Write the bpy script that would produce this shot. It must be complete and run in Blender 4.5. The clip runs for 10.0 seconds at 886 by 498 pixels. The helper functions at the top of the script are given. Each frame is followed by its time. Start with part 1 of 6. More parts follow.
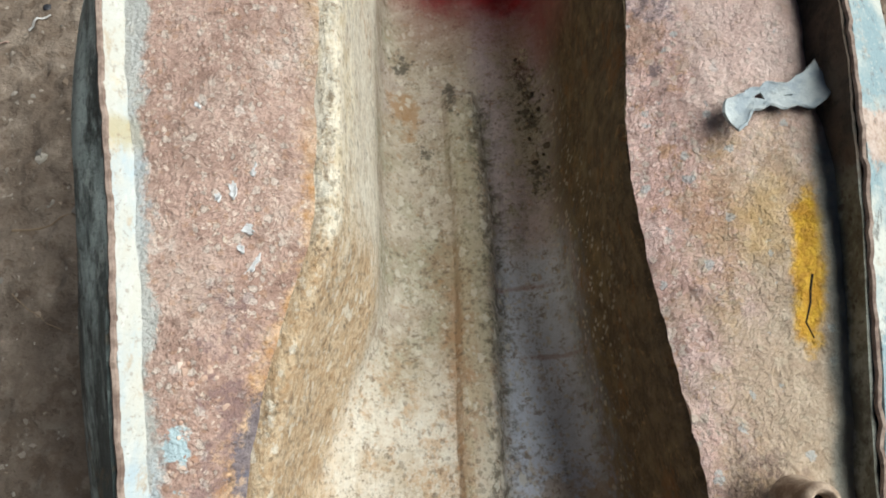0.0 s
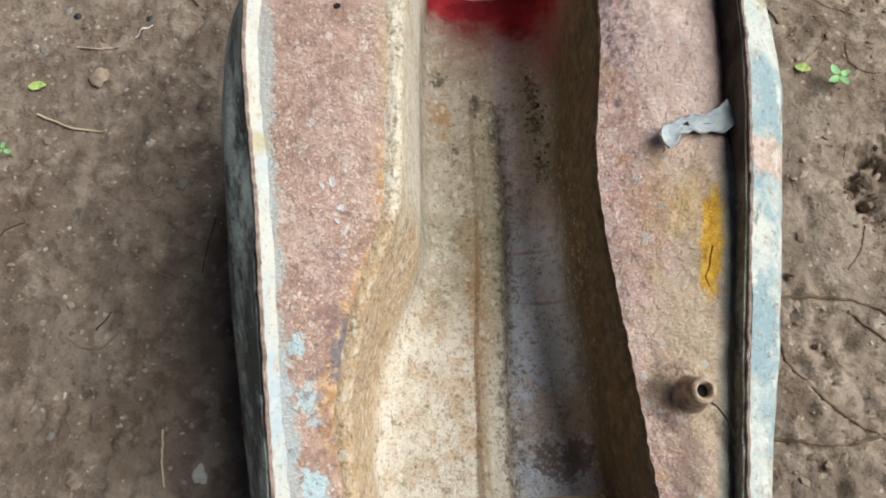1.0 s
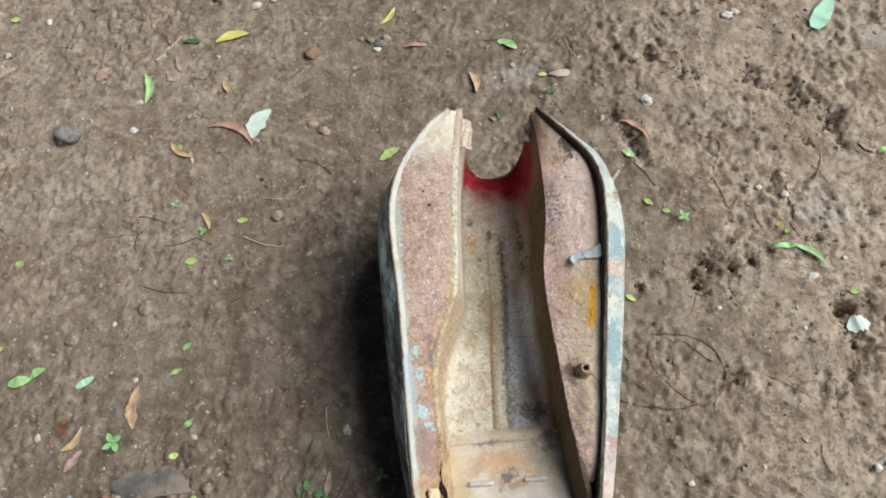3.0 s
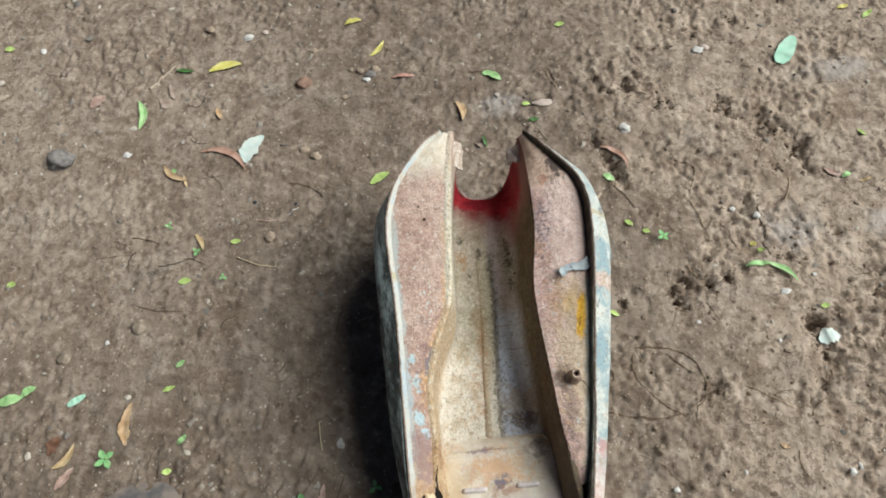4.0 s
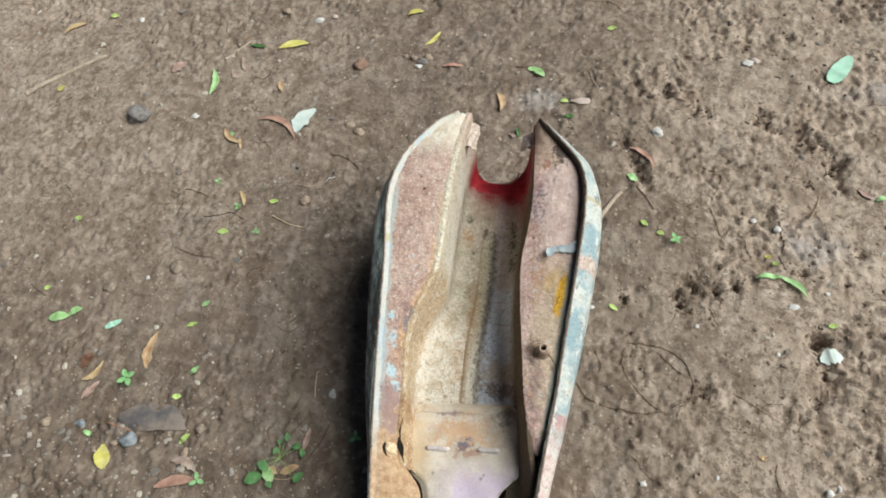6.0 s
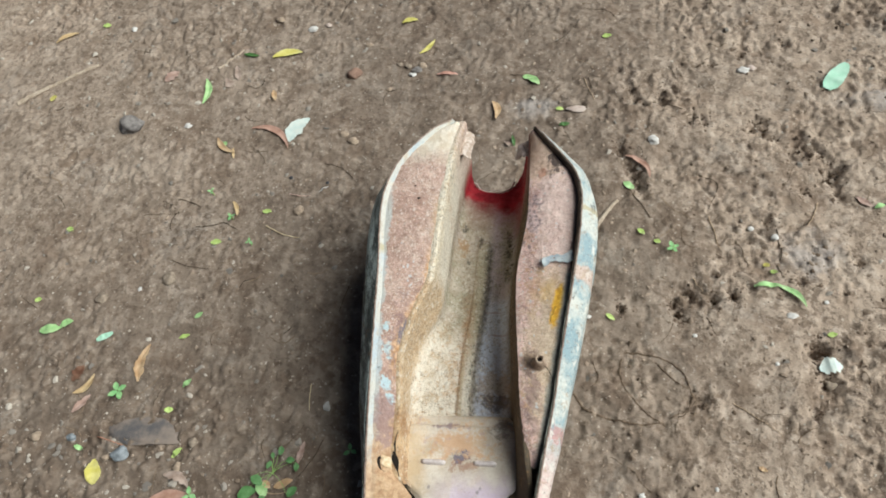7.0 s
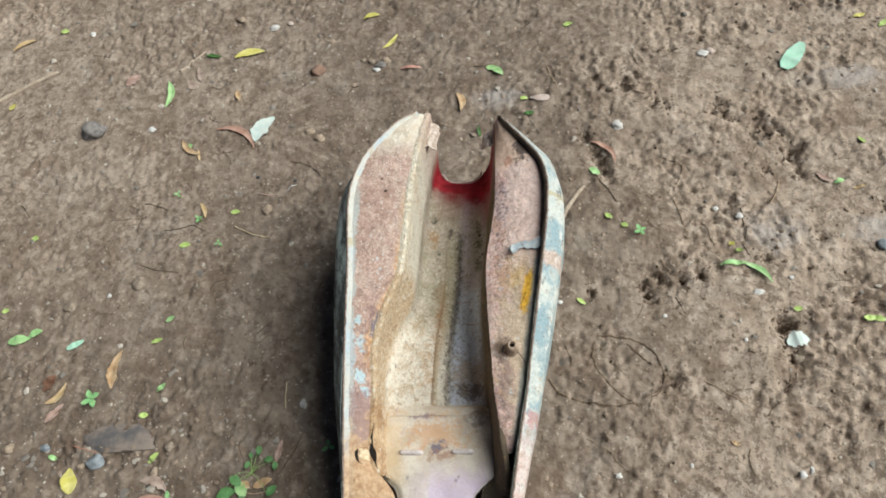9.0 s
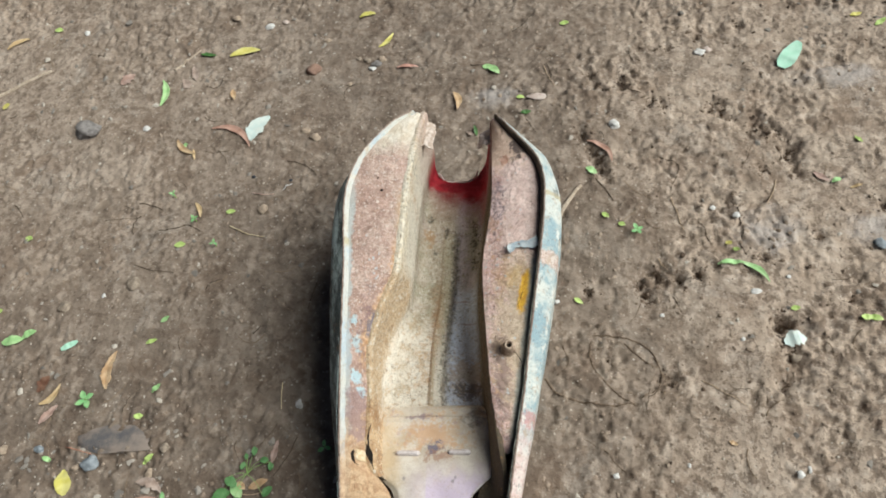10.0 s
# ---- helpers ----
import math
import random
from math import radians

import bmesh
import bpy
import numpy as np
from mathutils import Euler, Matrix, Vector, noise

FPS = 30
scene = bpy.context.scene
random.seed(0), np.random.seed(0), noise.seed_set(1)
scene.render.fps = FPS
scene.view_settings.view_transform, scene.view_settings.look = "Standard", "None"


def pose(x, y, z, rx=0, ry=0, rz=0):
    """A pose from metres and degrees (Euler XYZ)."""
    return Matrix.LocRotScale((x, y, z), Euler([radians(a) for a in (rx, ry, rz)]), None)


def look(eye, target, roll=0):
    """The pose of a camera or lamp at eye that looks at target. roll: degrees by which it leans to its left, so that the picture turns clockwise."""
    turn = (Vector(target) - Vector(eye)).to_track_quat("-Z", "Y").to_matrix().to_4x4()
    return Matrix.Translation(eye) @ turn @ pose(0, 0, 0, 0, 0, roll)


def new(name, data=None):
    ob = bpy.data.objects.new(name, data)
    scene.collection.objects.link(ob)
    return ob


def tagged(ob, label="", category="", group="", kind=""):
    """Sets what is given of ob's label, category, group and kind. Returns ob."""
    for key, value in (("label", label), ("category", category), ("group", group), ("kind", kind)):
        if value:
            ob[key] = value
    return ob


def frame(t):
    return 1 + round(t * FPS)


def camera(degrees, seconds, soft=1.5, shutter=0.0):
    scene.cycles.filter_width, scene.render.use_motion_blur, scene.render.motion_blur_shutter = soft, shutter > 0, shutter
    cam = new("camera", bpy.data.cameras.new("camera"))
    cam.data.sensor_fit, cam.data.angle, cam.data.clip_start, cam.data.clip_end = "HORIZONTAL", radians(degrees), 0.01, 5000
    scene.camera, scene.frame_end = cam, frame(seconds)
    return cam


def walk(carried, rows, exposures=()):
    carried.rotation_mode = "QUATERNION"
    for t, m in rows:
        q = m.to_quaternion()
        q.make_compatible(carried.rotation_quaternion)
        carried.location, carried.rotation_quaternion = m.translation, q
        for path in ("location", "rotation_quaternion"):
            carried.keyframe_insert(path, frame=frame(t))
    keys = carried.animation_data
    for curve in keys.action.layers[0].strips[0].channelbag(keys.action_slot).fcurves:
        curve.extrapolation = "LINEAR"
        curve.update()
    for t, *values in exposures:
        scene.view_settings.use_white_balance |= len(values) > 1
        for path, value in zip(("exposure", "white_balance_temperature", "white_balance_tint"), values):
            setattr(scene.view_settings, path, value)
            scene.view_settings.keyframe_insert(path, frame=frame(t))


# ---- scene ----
cam = camera(61.1, 10.0, 1.8, 0.1)
EXPOSURES = [(0.0, 0.18, 6040, 4), (0.6, 0.21, 6090, 6), (1.2, 0.12, 6150, 7), (1.8, 0.07, 6090, 5), (2.5, 0.04, 6040, 4), (4.5, 0.04, 6040, 4), (6.0, 0.06, 6040, 4), (10.0, 0.06, 6040, 4)]
PATH = [
    (0, (0.009, 0.09, 0.394), (-0.061, 0.864, -1.449), -11.1),
    (0.5, (0.005, 0.074, 0.41), (-0.097, 0.801, -1.451), -13.7),
    (1, (0.011, 0.045, 0.507), (-0.119, 0.749, -1.36), -14.7),
    (1.5, (0.019, -0.021, 0.743), (-0.147, 0.663, -1.129), -16.6),
    (2, (0.05, -0.079, 0.86), (-0.151, 0.588, -1.015), -18.3),
    (2.5, (0.06, -0.106, 0.905), (-0.165, 0.64, -0.937), -18.6),
    (3, (0.02, -0.124, 0.949), (-0.13, 0.74, -0.848), -14.6),
    (4.5, (-0.011, -0.197, 0.967), (-0.06, 0.784, -0.775), -8.4),
    (5, (0.057, -0.223, 0.965), (-0.073, 0.769, -0.767), -9.8),
    (5.5, (0.109, -0.244, 0.956), (-0.154, 0.744, -0.763), -13.2),
    (6, (0.129, -0.245, 0.963), (-0.212, 0.759, -0.733), -15.4),
    (7.5, (0.131, -0.234, 0.952), (-0.19, 0.791, -0.734), -15.1),
    (8, (0.135, -0.244, 0.953), (-0.167, 0.779, -0.739), -15.1),
    (8.5, (0.141, -0.25, 0.95), (-0.143, 0.774, -0.745), -15.0),
    (9, (0.14, -0.245, 0.952), (-0.133, 0.776, -0.746), -15.0),
    (9.5, (0.137, -0.243, 0.95), (-0.129, 0.78, -0.748), -14.7),
    (10, (0.139, -0.243, 0.948), (-0.124, 0.778, -0.752), -14.6),
]
walk(cam, [(t, look(eye, target, roll)) for t, eye, target, roll in PATH], EXPOSURES)

# ---- light: an open, bright overcast sky, brightest from the +x side ----
world = bpy.data.worlds.new("overcast_sky")
scene.world = world
world.use_nodes = True
wn = world.node_tree
sky = wn.nodes.new("ShaderNodeTexSky")
sky.sky_type = "NISHITA"
sky.sun_disc = False
sky.sun_elevation = radians(46)
sky.air_density = 0.5
sky.sun_rotation = radians(88)
sky.dust_density = 4.0
sky.ozone_density = 0.6
wn.links.new(sky.outputs[0], wn.nodes["Background"].inputs[0])
wn.nodes["Background"].inputs[1].default_value = 0.03
SUN = bpy.data.lights.new("sun", "SUN")
SUN.energy, SUN.angle, SUN.color = 5.15, radians(50), (1.0, 0.97, 0.925)
sun = new("sun", SUN)
sun.matrix_world = look((2.45, 0.1, 2.6), (0.0, 0.0, 0.0))


# ---- material tools ----
class Mat:
    """A small writer of node materials in object coordinates (metres)."""

    def __init__(self, name, rough=0.7, metal=0.0, spec=0.35):
        self.m = bpy.data.materials.new(name)
        self.m.use_nodes = True
        self.t = self.m.node_tree
        self.b = self.t.nodes["Principled BSDF"]
        self.b.inputs["Roughness"].default_value = rough
        self.b.inputs["Metallic"].default_value = metal
        self.b.inputs["Specular IOR Level"].default_value = spec
        self.co = self.t.nodes.new("ShaderNodeTexCoord").outputs["Object"]
        s = self.t.nodes.new("ShaderNodeSeparateXYZ")
        self.t.links.new(self.co, s.inputs[0])
        self.x, self.y, self.z = s.outputs

    def put(self, socket, value):
        if isinstance(value, (int, float)):
            socket.default_value = value
        elif isinstance(value, tuple):
            socket.default_value = (*value, 1.0)
        else:
            self.t.links.new(value, socket)

    def math(self, op, a, b=0.0, c=0.0, clamp=False):
        n = self.t.nodes.new("ShaderNodeMath")
        n.operation, n.use_clamp = op, clamp
        for s, v in zip(n.inputs, (a, b, c)):
            self.put(s, v)
        return n.outputs[0]

    def noise(self, scale, detail=4.0, rough=0.6, stretch=None, distort=0.0):
        n = self.t.nodes.new("ShaderNodeTexNoise")
        n.inputs["Scale"].default_value = scale
        n.inputs["Detail"].default_value = detail
        n.inputs["Roughness"].default_value = rough
        n.inputs["Distortion"].default_value = distort
        co = self.co
        if stretch:
            mp = self.t.nodes.new("ShaderNodeMapping")
            mp.inputs["Scale"].default_value = stretch
            self.t.links.new(self.co, mp.inputs[0])
            co = mp.outputs[0]
        self.t.links.new(co, n.inputs["Vector"])
        return n.outputs[0]

    def cells(self, scale, feature="F1"):
        n = self.t.nodes.new("ShaderNodeTexVoronoi")
        n.feature = feature
        n.inputs["Scale"].default_value = scale
        self.t.links.new(self.co, n.inputs["Vector"])
        return n.outputs

    def step(self, v, lo, hi):
        n = self.t.nodes.new("ShaderNodeMapRange")
        n.interpolation_type = "SMOOTHSTEP"
        self.put(n.inputs[0], v)
        n.inputs[1].default_value, n.inputs[2].default_value = lo, hi
        return n.outputs[0]

    def mix(self, f, a, b, mode="MIX"):
        n = self.t.nodes.new("ShaderNodeMix")
        n.data_type, n.blend_type = "RGBA", mode
        self.put(n.inputs[0], f)
        self.put(n.inputs[6], a)
        self.put(n.inputs[7], b)
        return n.outputs[2]

    def blob(self, cx, cy, rx, ry, ragged=0.5, scale=90.0, edge=0.12, skew=0.0):
        """1 inside an uneven patch round (cx, cy), 0 outside."""
        v = self.math("SUBTRACT", self.y, cy)
        u = self.math("DIVIDE", self.math("SUBTRACT", self.math("SUBTRACT", self.x, cx), self.math("MULTIPLY", v, skew)), rx)
        v = self.math("DIVIDE", v, ry)
        d = self.math("SQRT", self.math("ADD", self.math("MULTIPLY", u, u), self.math("MULTIPLY", v, v)))
        n = self.math("MULTIPLY", self.math("SUBTRACT", self.noise(scale, 7.0, 0.75), 0.5), ragged * 5)
        return self.step(self.math("ADD", d, n), 1.0 + edge * 2, 1.0 - edge * 2)

    def fleck(self, scale, size, share, stretch=None):
        """1 on scattered small uneven specks: share of the cells that have one."""
        n = self.t.nodes.new("ShaderNodeTexVoronoi")
        n.inputs["Scale"].default_value = scale
        mp = self.t.nodes.new("ShaderNodeMapping")
        mp.inputs["Scale"].default_value = stretch or (1.0, 1.0, 0.6)
        mp.inputs["Location"].default_value = (scale * 0.013, scale * 0.007, 0.0)
        self.t.links.new(self.co, mp.inputs[0])
        self.t.links.new(mp.outputs[0], n.inputs["Vector"])
        sp = self.t.nodes.new("ShaderNodeSeparateColor")
        self.t.links.new(n.outputs["Color"], sp.inputs[0])
        d = self.math("ADD", n.outputs["Distance"], self.math("MULTIPLY", self.math("SUBTRACT", self.noise(scale * 1.7, 5, 0.75), 0.5), 1.3))
        near = self.math("MULTIPLY", self.math("ADD", sp.outputs[1], 0.35), size)
        inside = self.step(self.math("SUBTRACT", near, d), -0.05, 0.06)
        return self.math("MULTIPLY", inside, self.step(sp.outputs[0], share + 0.02, share - 0.02))

    def random(self):
        return self.t.nodes.new("ShaderNodeObjectInfo").outputs["Random"]

    def island(self):
        return self.t.nodes.new("ShaderNodeNewGeometry").outputs["Random Per Island"]

    def done(self, colour, bump=None, height=0.001, strength=0.8, rough=None):
        self.put(self.b.inputs["Base Color"], colour)
        if rough is not None:
            self.put(self.b.inputs["Roughness"], rough)
        if bump is not None:
            n = self.t.nodes.new("ShaderNodeBump")
            n.inputs["Strength"].default_value = strength
            n.inputs["Distance"].default_value = height
            self.put(n.inputs["Height"], bump)
            self.t.links.new(n.outputs[0], self.b.inputs["Normal"])
        return self.m


def mat_soil():
    """Moist packed brown soil, drier, greyer and looser toward high x; low-x side darkened for shade."""
    m = Mat("bare_soil", 0.9, 0, 0.25)
    big, mid, fine, dust = m.noise(3.4, 4), m.noise(22, 6, 0.66), m.noise(58, 5, 0.66), m.noise(420, 4, 0.65)
    tone = m.step(mid, 0.32, 0.68)
    c = m.mix(tone, (0.15, 0.114, 0.085), (0.262, 0.208, 0.16))
    # away from the tank the damp and dry patches come and go at random
    shift = m.math("MULTIPLY", m.math("SUBTRACT", m.noise(5, 5), 0.5), 0.6)
    away = m.step(m.math("SQRT", m.math("ADD", m.math("MULTIPLY", m.x, m.x), m.math("MULTIPLY", m.y, m.y))), 0.75, 1.7)
    near = m.math("MAXIMUM", m.step(m.math("ADD", m.x, shift), 0.14, 0.46), m.math("MULTIPLY", m.math("MULTIPLY", m.step(m.math("SUBTRACT", shift, m.x), 0.22, 0.5), m.step(m.y, 0.05, 0.32)), 0.42))
    wide = m.step(m.math("ADD", m.math("MULTIPLY", m.math("SUBTRACT", m.noise(0.9, 6, 0.6), 0.47), 2.5), shift), -0.06, 0.26)
    dry = m.math("ADD", m.math("MULTIPLY", near, m.math("SUBTRACT", 1.0, away)), m.math("MULTIPLY", wide, away))
    c = m.mix(m.math("MULTIPLY", dry, 0.9), c, m.mix(tone, (0.305, 0.236, 0.174), (0.465, 0.372, 0.285)))
    c = m.mix(m.math("MULTIPLY", m.step(big, 0.5, 0.66), 0.3), c, (0.4, 0.33, 0.26))
    # damp ground toward the low-x tail, its colour darkened further for the tank's shade
    damp_shade = m.math("MULTIPLY", m.step(m.math("ADD", m.y, m.math("MULTIPLY", m.math("SUBTRACT", m.noise(6, 5, 0.65), 0.5), 0.5)), 0.48, 0.05), m.step(m.x, 0.05, -0.12))
    c = m.mix(m.math("MULTIPLY", m.math("MULTIPLY", damp_shade, m.math("SUBTRACT", 1.0, away)), 0.5), c, m.mix(tone, (0.092, 0.067, 0.048), (0.185, 0.142, 0.106)))
    # chocolate-brown stains, a hand wide and down to a finger
    c = m.mix(m.math("MULTIPLY", m.blob(0.055, 0.315, 0.008, 0.07, 0.35, 40, 0.4), 0.55), c, (0.2, 0.06, 0.055))
    stain = m.step(m.noise(12, 6, 0.68), 0.5, 0.64)
    c = m.mix(m.math("MULTIPLY", stain, 0.6), c, m.mix(dry, (0.12, 0.082, 0.056), (0.19, 0.13, 0.088)))
    grey = m.step(m.noise(9, 6, 0.7, None, 0.5), 0.54, 0.66)
    c = m.mix(m.math("MULTIPLY", grey, 0.45), c, m.mix(dry, (0.27, 0.235, 0.195), (0.41, 0.355, 0.295)))
    # moist crumbs, thickest in uneven patches
    patch = m.noise(11, 5, 0.65)
    loose = m.math("ADD", m.math("MULTIPLY", dry, 0.035), m.math("MULTIPLY", m.math("SUBTRACT", patch, 0.5), 0.36))
    crumbs = m.step(m.math("ADD", fine, loose), 0.53, 0.64)
    firm = m.math("SUBTRACT", 1.0, m.math("MULTIPLY", m.step(m.y, 0.2, 0.55), m.math("MULTIPLY", dry, 0.25)))
    c = m.mix(m.math("MULTIPLY", m.math("MULTIPLY", crumbs, firm), 0.72), c, m.mix(tone, (0.08, 0.056, 0.039), (0.165, 0.118, 0.082)))
    blot = m.step(m.math("ADD", m.noise(33, 5, 0.64), m.math("MULTIPLY", m.math("SUBTRACT", m.noise(7, 4), 0.5), 0.25)), 0.51, 0.63)
    c = m.mix(m.math("MULTIPLY", m.math("MULTIPLY", blot, firm), 0.45), c, m.mix(dry, (0.1, 0.072, 0.05), (0.2, 0.148, 0.105)))
    mottle = m.step(m.math("ADD", m.noise(92, 6, 0.7), m.math("MULTIPLY", m.math("SUBTRACT", patch, 0.5), 0.3)), 0.52, 0.62)
    c = m.mix(m.math("MULTIPLY", m.math("MULTIPLY", mottle, firm), 0.62), c, m.mix(tone, (0.085, 0.058, 0.04), (0.17, 0.12, 0.083)))
    pale = m.step(m.noise(44, 5, 0.62), 0.54, 0.66)
    c = m.mix(m.math("MULTIPLY", pale, 0.5), c, m.mix(dry, (0.33, 0.27, 0.21), (0.46, 0.385, 0.31)))
    c = m.mix(m.math("MULTIPLY", m.fleck(220, 0.3, 0.12), 0.45), c, (0.52, 0.46, 0.38))
    c = m.mix(m.math("MULTIPLY", m.step(dust, 0.45, 0.33), 0.2), c, (0.11, 0.08, 0.056))
    # dusty grey-white powder in a few places
    for cx, cy, rx, ry in ((0.458, 0.338, 0.032, 0.026), (0.6, 0.335, 0.03, 0.02), (0.62, 0.62, 0.05, 0.02), (0.07, 0.617, 0.03, 0.018)):
        c = m.mix(m.math("MULTIPLY", m.blob(cx, cy, rx, ry, 0.9, 30, 0.4), 0.45), c, (0.4, 0.375, 0.355))
    h = m.math("ADD", m.math("MULTIPLY", mid, 0.6), m.math("ADD", m.math("MULTIPLY", fine, 0.6), m.math("SUBTRACT", m.math("MULTIPLY", dust, 0.08), m.math("MULTIPLY", crumbs, 0.14))))
    return m.done(c, h, 0.0076, 1.0)


def pale_paint(m):
    """Flaking off-white and pale blue paint with cream scuffs, streaked along the seam."""
    a, w = m.noise(46, 7, 0.72, (1.0, 0.45, 1.0)), m.noise(19, 5, 0.65, (1.0, 0.7, 1.0))
    c = m.mix(m.step(m.math("ADD", m.math("MULTIPLY", a, 0.45), m.math("MULTIPLY", w, 0.55)), 0.43, 0.57), (0.5, 0.49, 0.43), (0.39, 0.46, 0.49))
    g = m.noise(120, 6, 0.75, (1.0, 0.4, 1.0))
    c = m.mix(m.math("MULTIPLY", m.step(g, 0.5, 0.62), 0.7), c, (0.54, 0.54, 0.5))
    c = m.mix(m.math("MULTIPLY", m.step(m.noise(36, 6, 0.75), 0.56, 0.64), 0.5), c, (0.56, 0.46, 0.3))
    c = m.mix(m.math("MULTIPLY", m.step(g, 0.44, 0.38), 0.55), c, (0.4, 0.3, 0.19))
    c = m.mix(m.math("MULTIPLY", m.blob(-0.091, 0.2215, 0.012, 0.0055, 0.6, 90, 0.3), 0.75), c, (0.4, 0.34, 0.19))
    return m.mix(m.math("MULTIPLY", m.step(m.noise(420, 4, 0.7), 0.42, 0.36), 0.5), c, (0.24, 0.18, 0.13))


def mat_pale_seam():
    m = Mat("pale_flaking_paint", 0.55, 0, 0.4)
    tail = m.step(m.math("ADD", m.y, m.math("MULTIPLY", m.noise(60, 6, 0.75), 0.06)), 0.05, 0.0)
    c = m.mix(m.math("MULTIPLY", tail, 0.9), pale_paint(m), m.mix(m.step(m.noise(140, 5, 0.7), 0.4, 0.6), (0.34, 0.2, 0.1), (0.52, 0.36, 0.21)))
    return m.done(c, m.noise(300, 5, 0.7), 0.0012, 0.8)


def mat_rust(name, base, pale, dark, seed=0.0, scaly=1.0):
    """Pitted, scaly rust with crisp pale, orange and dark flecks."""
    m = Mat(name, 0.6, 0.0, 0.45)
    a = m.noise(60 + seed, 8, 0.75)
    b = m.noise(260 + seed, 5, 0.7)
    e = m.noise(800 + seed, 4, 0.7)
    g = m.noise(13 + seed, 6, 0.7)
    c = m.mix(m.step(a, 0.36, 0.64), dark, base)
    c = m.mix(m.math("MULTIPLY", m.step(g, 0.5, 0.64), 0.35), c, pale)
    c = m.mix(m.math("MULTIPLY", m.step(g, 0.46, 0.36), 0.4), c, tuple(v * 1.15 for v in dark))
    c = m.mix(m.math("MULTIPLY", m.step(b, 0.48, 0.38), 0.6), c, dark)
    c = m.mix(m.math("MULTIPLY", m.step(e, 0.45, 0.36), 0.25 * scaly), c, tuple(v * 0.6 for v in dark))
    c = m.mix(m.math("MULTIPLY", m.step(e, 0.56, 0.66), 0.4 * scaly), c, pale)
    scale = m.math("MULTIPLY", m.fleck(600 + seed, 0.42, 0.45 * scaly), 0.65)
    c = m.mix(scale, c, pale)
    c = m.mix(m.math("MULTIPLY", m.fleck(430 + seed, 0.42, 0.3), 0.3), c, (0.42, 0.22, 0.09))
    c = m.mix(m.math("MULTIPLY", m.fleck(560 + seed, 0.42, 0.35), 0.28), c, tuple(v * 0.5 for v in dark))
    spots = m.step(m.math("ADD", m.noise(330 + seed, 6, 0.75), m.math("MULTIPLY", m.math("SUBTRACT", m.noise(40 + seed, 4), 0.5), 0.4)), 0.6, 0.64)
    c = m.mix(m.math("MULTIPLY", spots, 0.95), c, m.mix(m.step(m.noise(150 + seed, 3), 0.45, 0.55), pale, (0.72, 0.6, 0.48)))
    c = m.mix(m.math("MULTIPLY", m.step(m.noise(270 + seed, 6, 0.75), 0.4, 0.36), 0.4), c, tuple(v * 0.55 for v in dark))
    c = m.mix(m.math("MULTIPLY", m.step(m.noise(100 + seed, 7, 0.78), 0.56, 0.62), 0.45 * scaly), c, pale)
    c = m.mix(m.math("MULTIPLY", m.step(m.noise(120 + seed, 7, 0.78), 0.42, 0.37), 0.55), c, tuple(v * 0.7 for v in dark))
    chips = m.fleck(340 + seed, 0.38, 0.32)
    c = m.mix(m.math("MULTIPLY", chips, 0.7), c, (0.68, 0.58, 0.49))
    c = m.mix(m.math("MULTIPLY", m.fleck(190 + seed, 0.3, 0.2), 0.75), c, (0.7, 0.6, 0.52))
    h = m.math("ADD", m.math("MULTIPLY", a, 0.5), m.math("ADD", m.math("MULTIPLY", b, 0.5), m.math("ADD", m.math("MULTIPLY", e, 0.25), m.math("MULTIPLY", m.math("ADD", scale, chips), 0.12))))
    return m, c, h


